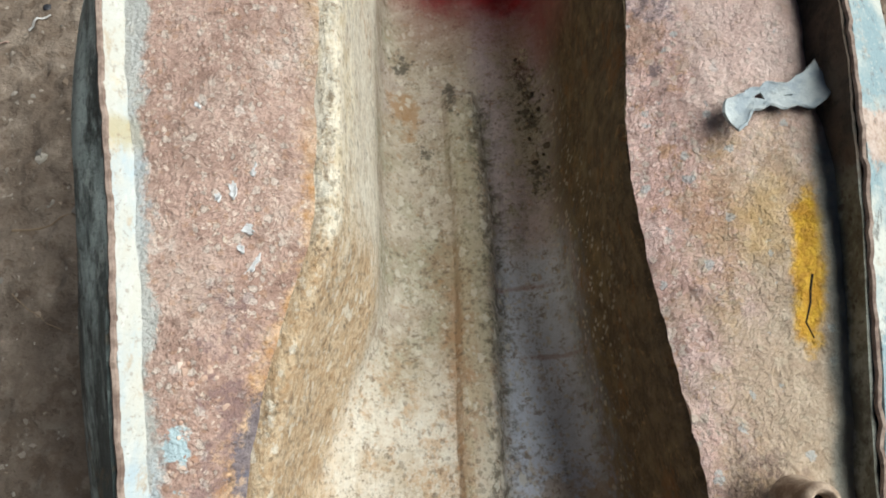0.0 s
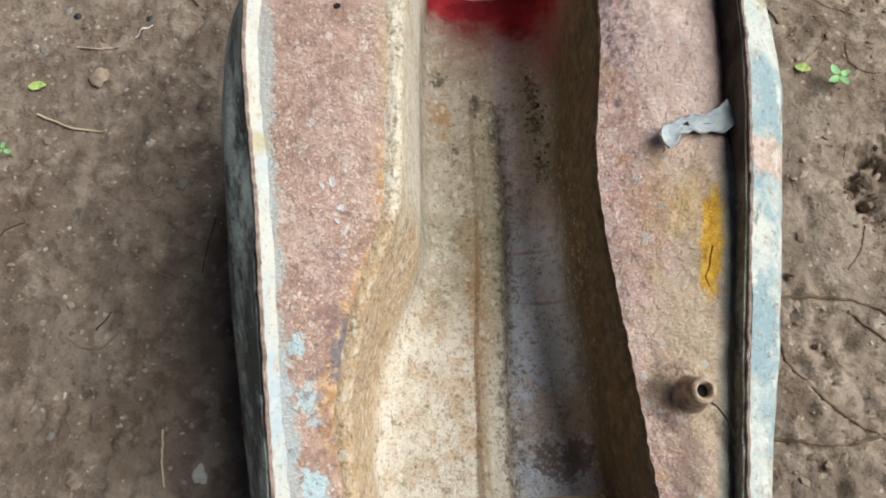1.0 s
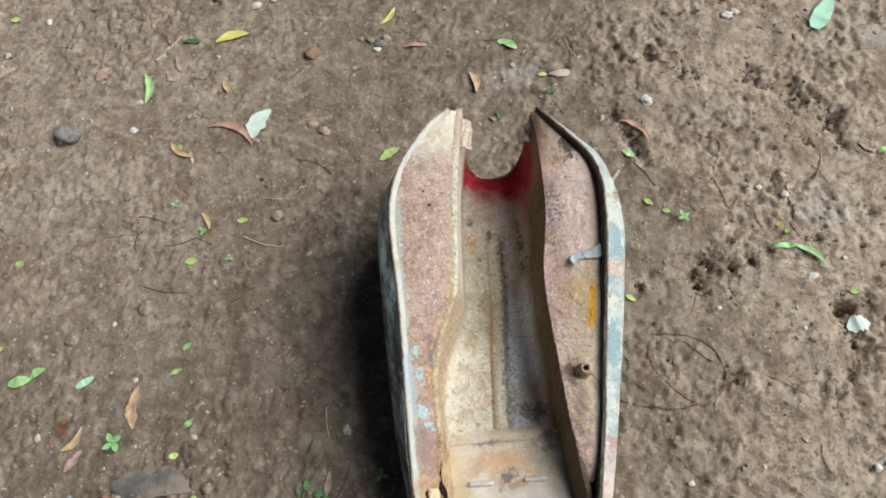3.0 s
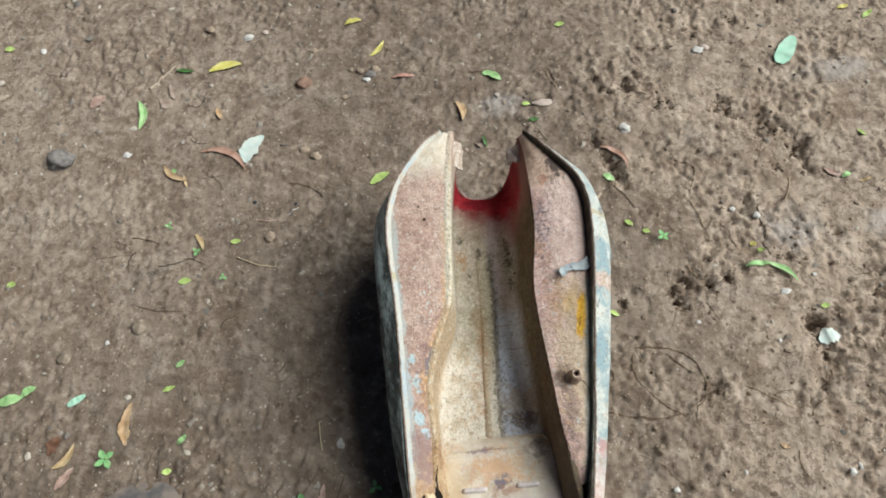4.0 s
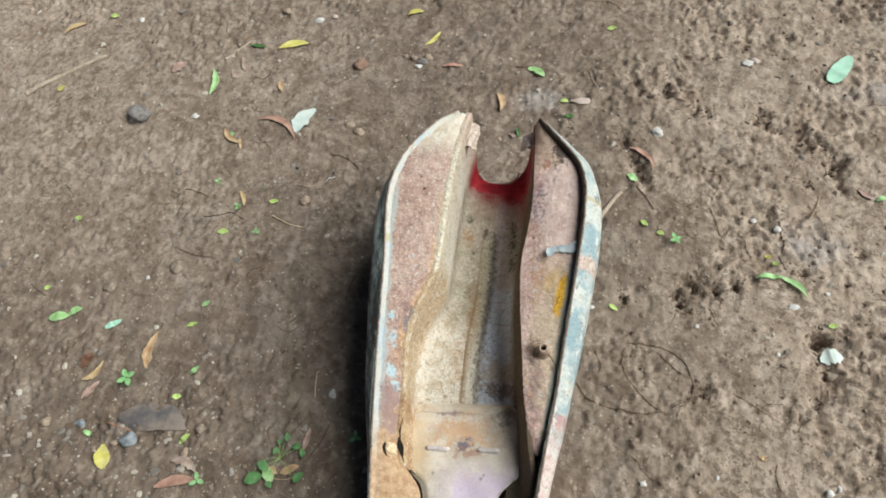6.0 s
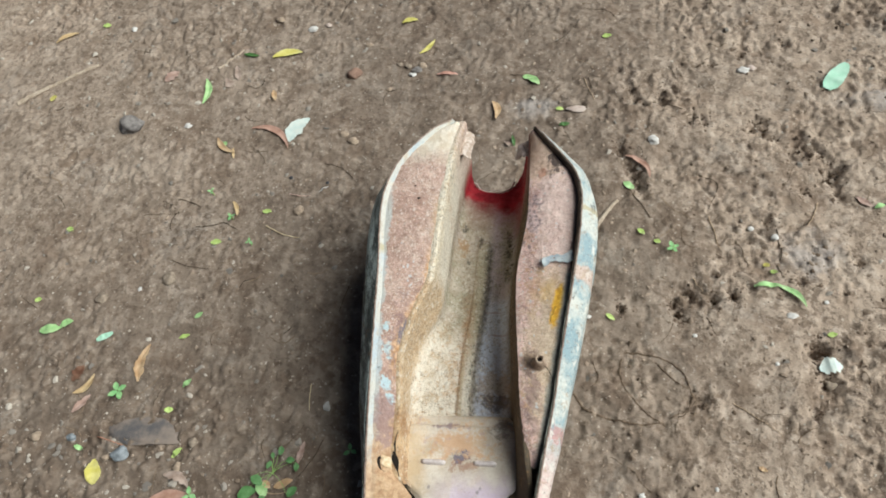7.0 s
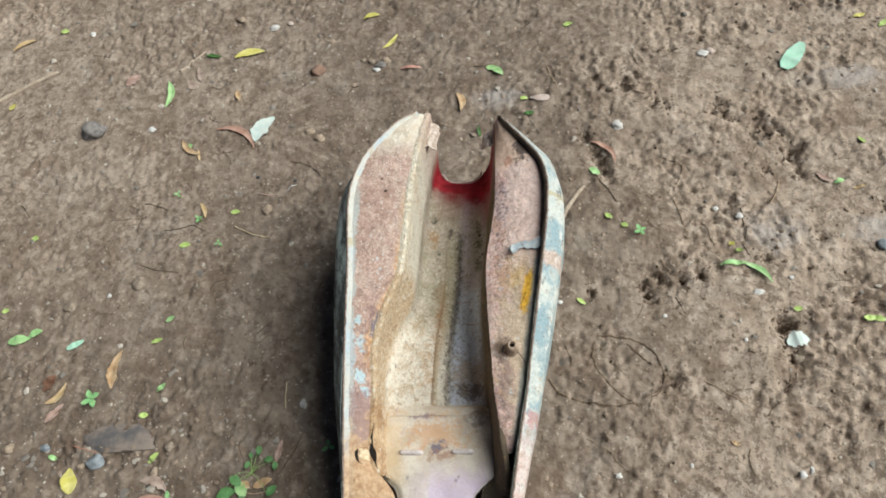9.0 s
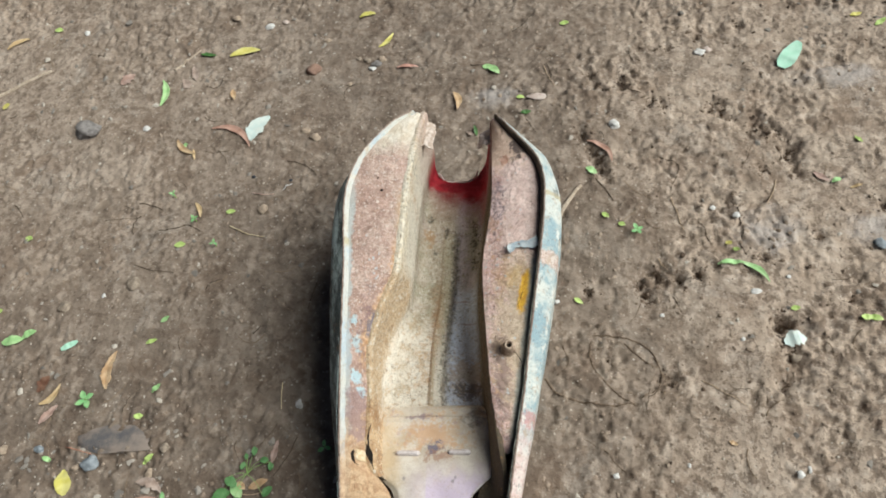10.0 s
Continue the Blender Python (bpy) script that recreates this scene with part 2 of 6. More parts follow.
def mat_panel_worn():
    m, c, h = mat_rust("rusted_panel_steel", (0.57, 0.388, 0.312), (0.76, 0.615, 0.51), (0.35, 0.217, 0.165), 0.0, 0.6)
    # pale blue paint scraps, violet scale and orange rust toward the tail
    rim = m.step(m.math("ADD", m.math("SUBTRACT", m.x, m.math("MULTIPLY", m.step(m.y, 0.2, 0.08), 0.002)), m.math("MULTIPLY", m.math("SUBTRACT", m.noise(75, 7, 0.75), 0.5), 0.026)), -0.0852, -0.089)
    c = m.mix(m.math("MULTIPLY", m.math("MULTIPLY", rim, m.step(m.y, 0.33, 0.27)), 0.9), c, m.mix(0.4, pale_paint(m), (0.55, 0.6, 0.6)))
    tail = m.step(m.math("ADD", m.y, m.math("MULTIPLY", m.noise(60, 6, 0.75), 0.09)), 0.11, 0.03)
    c = m.mix(m.math("MULTIPLY", tail, 0.85), c, m.mix(m.step(m.noise(140, 5, 0.7), 0.4, 0.6), (0.46, 0.27, 0.13), (0.63, 0.43, 0.24)))
    for cx, cy, rx, ry in ((-0.079, 0.068, 0.005, 0.008), (-0.074, 0.053, 0.004, 0.006), (-0.081, 0.128, 0.003, 0.006)):
        c = m.mix(m.blob(cx, cy, rx, ry, 0.7, 150, 0.06), c, (0.5, 0.62, 0.64))
    c = m.mix(m.blob(-0.079, 0.105, 0.005, 0.009, 1.3, 130), c, (0.5, 0.58, 0.58))
    c = m.mix(m.math("MULTIPLY", m.blob(-0.067, 0.105, 0.007, 0.045, 1.4, 110), 0.6), c, (0.22, 0.14, 0.14))
    c = m.mix(m.math("MULTIPLY", m.blob(-0.08, 0.03, 0.01, 0.026, 0.8, 90), 0.7), c, (0.33, 0.22, 0.21))
    front = m.step(m.math("ADD", m.y, m.math("MULTIPLY", m.noise(50, 6, 0.75), 0.06)), 0.365, 0.41)
    c = m.mix(m.math("MULTIPLY", front, 0.9), c, m.mix(m.step(m.noise(70, 6, 0.7), 0.4, 0.6), (0.7, 0.6, 0.45), (0.8, 0.73, 0.6)))
    # a ragged orange and blue-black border along the flare
    way = m.math("ADD", m.math("ADD", m.x, m.math("MULTIPLY", m.step(m.y, 0.205, 0.1), 0.034)), m.math("MULTIPLY", m.math("SUBTRACT", m.noise(120, 6, 0.75), 0.5), 0.03))
    brim = m.math("MULTIPLY", m.step(way, -0.043, -0.036), m.step(m.y, 0.06, 0.1))
    c = m.mix(m.math("MULTIPLY", brim, m.step(m.y, 0.24, 0.2)), c, m.mix(m.step(m.noise(190, 5, 0.7), 0.42, 0.58), (0.5, 0.27, 0.11), (0.7, 0.48, 0.3)))
    for cx, cy, rx, ry in ((-0.034, 0.194, 0.0022, 0.006), (-0.048, 0.158, 0.0028, 0.005), (-0.052, 0.143, 0.0022, 0.004), (-0.0615, 0.131, 0.0042, 0.012), (-0.065, 0.117, 0.004, 0.004)):
        c = m.mix(m.math("MULTIPLY", m.blob(cx, cy, rx, ry, 0.9, 190, 0.2, 0.4), 0.8), c, (0.15, 0.155, 0.2))
    edge = m.math("MULTIPLY", m.step(m.math("ADD", m.x, m.math("MULTIPLY", m.noise(150, 6, 0.7), 0.02)), -0.03, -0.022), m.step(m.math("ADD", m.y, m.math("MULTIPLY", m.noise(40, 4), 0.05)), 0.335, 0.3))
    c = m.mix(m.math("MULTIPLY", edge, 0.7), c, m.mix(m.step(m.noise(210, 5, 0.75), 0.4, 0.6), (0.52, 0.34, 0.18), (0.66, 0.54, 0.4)))
    return m.done(c, h, 0.0048, 1.0)


def mat_panel_pink():
    m, c, h = mat_rust("rusted_panel_steel_pink", (0.75, 0.495, 0.425), (0.86, 0.68, 0.605), (0.46, 0.285, 0.235), 7.0)
    c = m.mix(m.math("MULTIPLY", m.step(m.noise(24, 7, 0.75), 0.52, 0.62), 0.4), c, (0.4, 0.25, 0.235))
    c = m.mix(m.math("MULTIPLY", m.step(m.noise(31, 7, 0.75), 0.54, 0.61), 0.55), c, (0.74, 0.55, 0.5))
    c = m.mix(m.math("MULTIPLY", m.step(m.noise(55, 7, 0.78), 0.56, 0.61), 0.55), c, (0.46, 0.25, 0.1))
    c = m.mix(m.math("MULTIPLY", m.step(m.noise(64, 7, 0.78), 0.41, 0.36), 0.45), c, (0.17, 0.12, 0.13))
    c = m.mix(m.math("MULTIPLY", m.blob(0.105, 0.11, 0.03, 0.075, 0.7, 60, 0.3), 0.65), c, (0.46, 0.36, 0.22))
    c = m.mix(m.math("MULTIPLY", m.blob(0.1, 0.19, 0.018, 0.02, 1.2, 80), 0.35), c, (0.5, 0.28, 0.09))
    c = m.mix(m.math("MULTIPLY", m.blob(0.09, 0.06, 0.008, 0.035, 1.6, 110), 0.6), c, (0.22, 0.14, 0.13))
    beige = m.math("MULTIPLY", m.step(m.math("ADD", m.x, m.math("MULTIPLY", m.math("SUBTRACT", m.noise(45, 6, 0.7), 0.5), 0.06)), 0.088, 0.1), m.step(m.math("ADD", m.y, m.math("MULTIPLY", m.noise(38, 5, 0.7), 0.06)), 0.235, 0.27))
    c = m.mix(m.math("MULTIPLY", beige, 0.6), c, m.mix(m.step(m.noise(60, 6, 0.7), 0.4, 0.6), (0.6, 0.45, 0.385), (0.77, 0.62, 0.54)))
    tan = m.math("MULTIPLY", m.step(m.math("ADD", m.x, m.math("MULTIPLY", m.math("SUBTRACT", m.noise(52, 6, 0.7), 0.5), 0.05)), 0.09, 0.104), m.step(m.y, 0.24, 0.2))
    c = m.mix(m.math("MULTIPLY", tan, 0.55), c, m.mix(m.step(m.noise(130, 6, 0.75), 0.4, 0.6), (0.4, 0.3, 0.2), (0.64, 0.53, 0.39)))
    c = m.mix(m.math("MULTIPLY", m.blob(0.08, 0.283, 0.011, 0.028, 1.5, 120, 0.2), 0.75), c, m.mix(m.step(m.noise(240, 5, 0.75), 0.42, 0.56), (0.13, 0.1, 0.115), (0.62, 0.46, 0.43)))
    c = m.mix(m.math("MULTIPLY", m.blob(0.078, 0.258, 0.006, 0.008, 1.6, 150, 0.3), 0.45), c, (0.46, 0.25, 0.12))
    # the outlet tube's shadow, painted as a dark patch on its low-x side
    c = m.mix(m.math("MULTIPLY", m.blob(0.084, 0.098, 0.009, 0.009, 0.8, 110, 0.3), 0.75), c, (0.13, 0.08, 0.05))
    c = m.mix(m.math("MULTIPLY", m.fleck(210, 0.3, 0.16), 0.7), c, (0.46, 0.49, 0.48))
    c = m.mix(m.math("MULTIPLY", m.blob(0.092, 0.38, 0.035, 0.04, 0.6, 70), 0.75), c, m.mix(m.step(m.noise(40, 5, 0.7), 0.4, 0.6), (0.46, 0.32, 0.22), (0.62, 0.45, 0.32)))
    c = m.mix(m.blob(0.112, 0.366, 0.009, 0.018, 1.3, 120), c, (0.12, 0.085, 0.07))
    c = m.mix(m.math("MULTIPLY", m.blob(0.096, 0.347, 0.006, 0.005, 1.5, 200), 0.6), c, (0.38, 0.15, 0.09))
    c = m.mix(m.math("MULTIPLY", m.blob(0.105, 0.183, 0.007, 0.012, 0.8, 90, 0.4, 0.2), 0.45), c, (0.55, 0.36, 0.1))
    c = m.mix(m.math("MULTIPLY", m.blob(0.1158, 0.168, 0.006, 0.0262, 0.35, 110, 0.14, 0.2), 0.95), c, m.mix(m.step(m.noise(200, 4, 0.7), 0.4, 0.6), (0.6, 0.3, 0.012), (0.74, 0.43, 0.02)))
    rim = m.math("ADD", m.math("SUBTRACT", m.x, m.math("MULTIPLY", m.y, 0.15)), m.math("MULTIPLY", m.math("SUBTRACT", m.noise(60, 6, 0.7), 0.5), 0.012))
    rim = m.math("MULTIPLY", m.step(rim, 0.0925, 0.098), m.step(m.y, 0.222, 0.2))
    c = m.mix(m.math("MULTIPLY", rim, 0.75), c, m.mix(m.step(m.noise(90, 6, 0.7), 0.4, 0.6), (0.25, 0.275, 0.245), (0.4, 0.42, 0.36)))
    return m.done(c, h, 0.0048, 1.0)


def mat_tunnel():
    m = Mat("dusty_tunnel_paint", 0.75, 0, 0.3)
    streak, fibre = m.noise(95, 6, 0.7, (4.0, 0.55, 1.6)), m.noise(230, 6, 0.75, (1.7, 0.6, 1.2), 1.0)
    a, b, k, w = m.noise(45, 7, 0.7), m.noise(420, 5, 0.7), m.noise(120, 7, 0.75), m.noise(17, 6, 0.7)
    u = m.math("ADD", m.x, m.math("MULTIPLY", m.step(m.y, 0.27, 0.07), 0.0095))
    # dusty cream left of the rib, purple to blue-grey primer right of it
    left = m.step(m.math("ADD", u, m.math("MULTIPLY", m.noise(120, 3), 0.01)), 0.033, 0.022)
    dust = m.mix(m.step(a, 0.34, 0.68), (0.4, 0.32, 0.225), (0.66, 0.59, 0.47))
    dust = m.mix(m.math("MULTIPLY", m.step(w, 0.48, 0.6), 0.6), dust, (0.38, 0.36, 0.235))
    dust = m.mix(m.math("MULTIPLY", m.step(w, 0.46, 0.38), 0.5), dust, (0.44, 0.35, 0.3))
    cream = m.mix(m.step(a, 0.34, 0.6), (0.52, 0.43, 0.31), (0.7, 0.64, 0.53))
    cream = m.mix(m.math("MULTIPLY", m.step(m.math("ADD", k, m.math("MULTIPLY", m.math("SUBTRACT", w, 0.5), 0.5)), 0.52, 0.62), 0.6), cream, (0.49, 0.31, 0.165))
    cream = m.mix(m.math("MULTIPLY", m.step(m.noise(190, 6, 0.75), 0.54, 0.62), 0.6), cream, (0.68, 0.64, 0.55))
    flare = m.step(m.math("ADD", m.y, m.math("MULTIPLY", w, 0.07)), 0.235, 0.18)
    dust = m.mix(m.math("MULTIPLY", m.step(m.math("ADD", k, m.math("MULTIPLY", m.math("SUBTRACT", w, 0.5), 0.5)), 0.53, 0.63), 0.45), dust, (0.36, 0.24, 0.15))
    dust = m.mix(m.math("MULTIPLY", m.step(m.noise(260, 5, 0.75), 0.55, 0.63), 0.5), dust, (0.56, 0.51, 0.4))
    dust = m.mix(flare, dust, cream)
    strip = m.math("MULTIPLY", m.step(m.math("ADD", m.x, m.math("MULTIPLY", m.math("SUBTRACT", k, 0.5), 0.03)), -0.012, 0.001), m.step(m.x, 0.012, 0.005))
    dust = m.mix(m.math("MULTIPLY", m.math("MULTIPLY", strip, m.step(m.y, 0.26, 0.18)), 0.75), dust, (0.4, 0.235, 0.12))
    grey = m.mix(m.step(a, 0.36, 0.7), (0.62, 0.66, 0.74), (0.78, 0.82, 0.9))
    grey = m.mix(m.math("MULTIPLY", m.step(k, 0.54, 0.66), 0.4), grey, (0.34, 0.3, 0.26))
    grey = m.mix(m.math("MULTIPLY", m.step(m.y, 0.15, 0.09), 0.22), grey, (0.34, 0.29, 0.27))
    violet = m.step(m.math("ADD", m.y, m.math("MULTIPLY", a, 0.06)), 0.235, 0.275)
    grey = m.mix(m.math("MULTIPLY", violet, 0.9), grey, m.mix(m.step(k, 0.4, 0.62), (0.44, 0.355, 0.35), (0.62, 0.52, 0.505)))
    grey = m.mix(m.math("MULTIPLY", m.blob(0.045, 0.295, 0.012, 0.05, 1.2, 60, 0.25), 0.75), grey, (0.5, 0.45, 0.32))
    grey = m.mix(m.math("MULTIPLY", m.blob(0.043, 0.1, 0.03, 0.02, 1.4, 110, 0.15), 0.6), grey, (0.44, 0.31, 0.18))
    grey = m.mix(m.math("MULTIPLY", m.blob(0.042, 0.078, 0.016, 0.008, 2.0, 120, 0.12), 0.75), grey, (0.13, 0.105, 0.095))
    grey = m.mix(m.math("MULTIPLY", m.blob(0.041, 0.1, 0.007, 0.005, 1.6, 130, 0.25), 0.8), grey, (0.5, 0.45, 0.37))
    c = m.mix(left, grey, dust)
    line = m.math("MULTIPLY", m.step(u, 0.017, 0.021), m.step(m.math("ADD", u, m.math("MULTIPLY", m.noise(160, 6, 0.75), 0.016)), 0.036, 0.027))
    c = m.mix(m.math("MULTIPLY", m.math("MULTIPLY", line, m.step(m.y, 0.34, 0.28)), 0.65), c, (0.17, 0.135, 0.09))
    crest = m.math("MULTIPLY", m.step(u, 0.004, 0.007), m.step(u, 0.0185, 0.016))
    c = m.mix(m.math("MULTIPLY", m.math("MULTIPLY", crest, m.step(k, 0.4, 0.55)), m.math("MULTIPLY", m.step(m.y, 0.32, 0.3), 0.7)), c, (0.52, 0.46, 0.32))
    bare = m.math("MULTIPLY", m.math("MULTIPLY", m.step(u, 0.008, 0.012), m.step(u, 0.0195, 0.017)), m.step(m.math("ADD", m.y, m.math("MULTIPLY", a, 0.08)), 0.2, 0.13))
    c = m.mix(m.math("MULTIPLY", bare, 0.75), c, (0.7, 0.65, 0.54))
    # walls: ochre and brown grime in short strokes; high-x wall's brown darkened for shade
    wall = m.math("MAXIMUM", m.step(m.math("ADD", m.z, m.math("MULTIPLY", streak, 0.03)), 0.108, 0.128), m.step(m.math("ADD", m.math("ADD", m.x, m.math("MULTIPLY", m.math("MULTIPLY", m.step(m.y, 0.08, 0.18), m.step(m.y, 0.31, 0.24)), 0.006)), m.math("MULTIPLY", m.math("SUBTRACT", k, 0.5), 0.012)), 0.051, 0.063))
    strokes = m.mix(m.step(fibre, 0.34, 0.66), (0.42, 0.27, 0.14), (0.64, 0.5, 0.33))
    strokes = m.mix(m.math("MULTIPLY", m.step(k, 0.5, 0.62), 0.5), strokes, (0.62, 0.52, 0.38))
    strokes = m.mix(m.math("MULTIPLY", m.step(m.noise(420, 4, 0.7, (2.0, 0.6, 1.0)), 0.44, 0.34), 0.5), strokes, (0.2, 0.11, 0.05))
    ahead = m.step(m.math("ADD", m.y, m.math("MULTIPLY", a, 0.05)), 0.215, 0.25)
    strokes = m.mix(m.math("MULTIPLY", ahead, 0.9), strokes, m.mix(m.step(fibre, 0.38, 0.62), (0.56, 0.49, 0.37), (0.74, 0.69, 0.58)))
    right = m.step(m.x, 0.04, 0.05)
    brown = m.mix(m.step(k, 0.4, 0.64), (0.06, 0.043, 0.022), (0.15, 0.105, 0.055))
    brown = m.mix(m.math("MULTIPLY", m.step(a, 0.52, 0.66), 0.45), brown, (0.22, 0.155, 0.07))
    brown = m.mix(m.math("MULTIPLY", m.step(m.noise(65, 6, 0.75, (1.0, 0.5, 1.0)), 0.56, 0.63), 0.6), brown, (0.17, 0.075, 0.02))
    # tail end coloured darker still, so the wall fades into shade
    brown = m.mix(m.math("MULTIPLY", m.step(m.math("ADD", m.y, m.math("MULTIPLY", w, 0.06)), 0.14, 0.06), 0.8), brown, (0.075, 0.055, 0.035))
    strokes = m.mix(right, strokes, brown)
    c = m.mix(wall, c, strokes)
    back = m.math("MULTIPLY", m.step(m.math("ADD", m.y, m.math("MULTIPLY", a, 0.04)), 0.085, 0.055), m.step(m.x, -0.045, -0.055))
    c = m.mix(m.math("MULTIPLY", back, 0.85), c, m.mix(m.step(a, 0.4, 0.6), (0.36, 0.2, 0.09), (0.58, 0.4, 0.22)))
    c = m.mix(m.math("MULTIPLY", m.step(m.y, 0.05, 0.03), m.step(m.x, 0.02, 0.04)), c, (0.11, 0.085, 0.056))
    # cream rolled edge on the low-x side, worn through to brown in streaks
    lip = m.math("MULTIPLY", m.math("MULTIPLY", m.step(m.z, 0.152, 0.172), m.step(m.x, 0.0, -0.015)), m.step(m.math("ADD", m.y, m.math("MULTIPLY", m.noise(60, 4), 0.05)), 0.2, 0.235))
    worn = m.step(m.noise(110, 6, 0.72, (1.4, 0.35, 1.0)), 0.4, 0.54)
    c = m.mix(m.math("MULTIPLY", lip, worn), c, m.mix(m.step(k, 0.4, 0.6), (0.6, 0.5, 0.34), (0.8, 0.73, 0.58)))
    # spots and grime
    c = m.mix(m.math("MULTIPLY", m.step(b, 0.44, 0.34), 0.5), c, (0.16, 0.115, 0.07))
    c = m.mix(m.math("MULTIPLY", m.step(m.noise(160, 7, 0.78), 0.43, 0.37), 0.7), c, (0.18, 0.122, 0.075))
    c = m.mix(m.math("MULTIPLY", m.step(m.noise(75, 7, 0.78), 0.42, 0.35), 0.5), c, (0.26, 0.17, 0.1))
    c = m.mix(m.math("MULTIPLY", m.math("MULTIPLY", m.fleck(430, 0.4, 0.5), m.step(w, 0.44, 0.58)), 0.45), c, (0.12, 0.09, 0.06))
    c = m.mix(m.math("MULTIPLY", m.step(m.noise(210, 6, 0.75), 0.58, 0.63), 0.5), c, (0.38, 0.22, 0.1))
    c = m.mix(m.math("MULTIPLY", m.math("MULTIPLY", m.fleck(480, 0.4, 0.3), 0.5), m.step(m.x, 0.064, 0.056)), c, (0.62, 0.56, 0.45))
    c = m.mix(m.math("MULTIPLY", m.blob(-0.016, 0.305, 0.006, 0.012, 1.4, 110, 0.3), 0.75), c, (0.4, 0.23, 0.1))
    moss = m.math("MULTIPLY", m.step(m.noise(100, 7, 0.75), 0.55, 0.62), m.blob(0.03, 0.275, 0.03, 0.07, 0.5, 40, 0.4))
    c = m.mix(m.math("MULTIPLY", moss, 0.6), c, (0.27, 0.25, 0.15))
    for cx, cy, r in ((0.046, 0.316, 0.006), (0.047, 0.295, 0.006), (0.046, 0.262, 0.004), (0.008, 0.312, 0.004), (-0.008, 0.28, 0.003), (-0.016, 0.335, 0.004)):
        c = m.mix(m.math("MULTIPLY", m.blob(cx, cy, r * 0.7, r * 1.6, 2.2, 200, 0.3), 0.8), c, (0.07, 0.062, 0.045))
    crust = m.math("MULTIPLY", m.math("MULTIPLY", m.step(u, 0.012, 0.018), m.step(u, 0.032, 0.023)), m.step(m.y, 0.34, 0.3))
    c = m.mix(m.math("MULTIPLY", m.math("MULTIPLY", crust, m.step(m.noise(170, 7, 0.78), 0.5, 0.58)), 0.75), c, (0.085, 0.07, 0.045))
    pits = m.math("MULTIPLY", m.step(m.noise(300, 6, 0.75), 0.57, 0.62), m.step(m.x, 0.05, 0.03))
    c = m.mix(m.math("MULTIPLY", pits, 0.55), c, (0.13, 0.1, 0.06))
    flakes = m.math("MULTIPLY", m.fleck(260, 0.36, 0.3, (1.0, 0.6, 1.0)), m.step(m.x, 0.03, 0.02))
    c = m.mix(m.math("MULTIPLY", flakes, 0.6), c, (0.72, 0.67, 0.55))
    # red paint left at the front mouth, thinning into a maroon stain
    c = m.mix(m.math("MULTIPLY", m.blob(0.06, 0.362, 0.014, 0.032, 0.5, 50, 0.4), 0.4), c, (0.28, 0.09, 0.08))
    stain = m.step(m.math("ADD", m.math("ADD", m.y, m.math("MULTIPLY", w, 0.06)), m.math("MULTIPLY", m.x, 0.25)), 0.355, 0.415)
    c = m.mix(m.math("MULTIPLY", m.math("MULTIPLY", stain, m.step(m.x, -0.03, 0.0)), 0.6), c, (0.32, 0.13, 0.12))
    for cx, cy in ((0.031, 0.2045), (0.039, 0.1705)):
        c = m.mix(m.math("MULTIPLY", m.blob(cx, cy, 0.01, 0.0012, 0.8, 200, 0.3, -3.0 if cy < 0.18 else 0.0), 0.5), c, (0.34, 0.17, 0.15))
    red = m.step(m.math("ADD", m.math("ADD", m.y, m.math("MULTIPLY", m.noise(40, 5), 0.06)), m.math("MULTIPLY", m.x, 0.25)), 0.394, 0.42)
    low = m.step(m.math("ADD", m.z, m.math("MULTIPLY", m.step(m.x, 0.015, -0.015), 0.04)), 0.15, 0.115)
    c = m.mix(m.math("MULTIPLY", m.math("MULTIPLY", red, low), m.step(m.x, -0.036, -0.026)), c, m.mix(m.step(a, 0.35, 0.65), (0.2, 0.006, 0.012), (0.4, 0.022, 0.032)))
    h = m.math("ADD", m.math("MULTIPLY", b, 0.4), m.math("ADD", m.math("MULTIPLY", streak, 0.4), m.math("MULTIPLY", k, 0.5)))
    return m.done(c, h, 0.0036, 1.0)


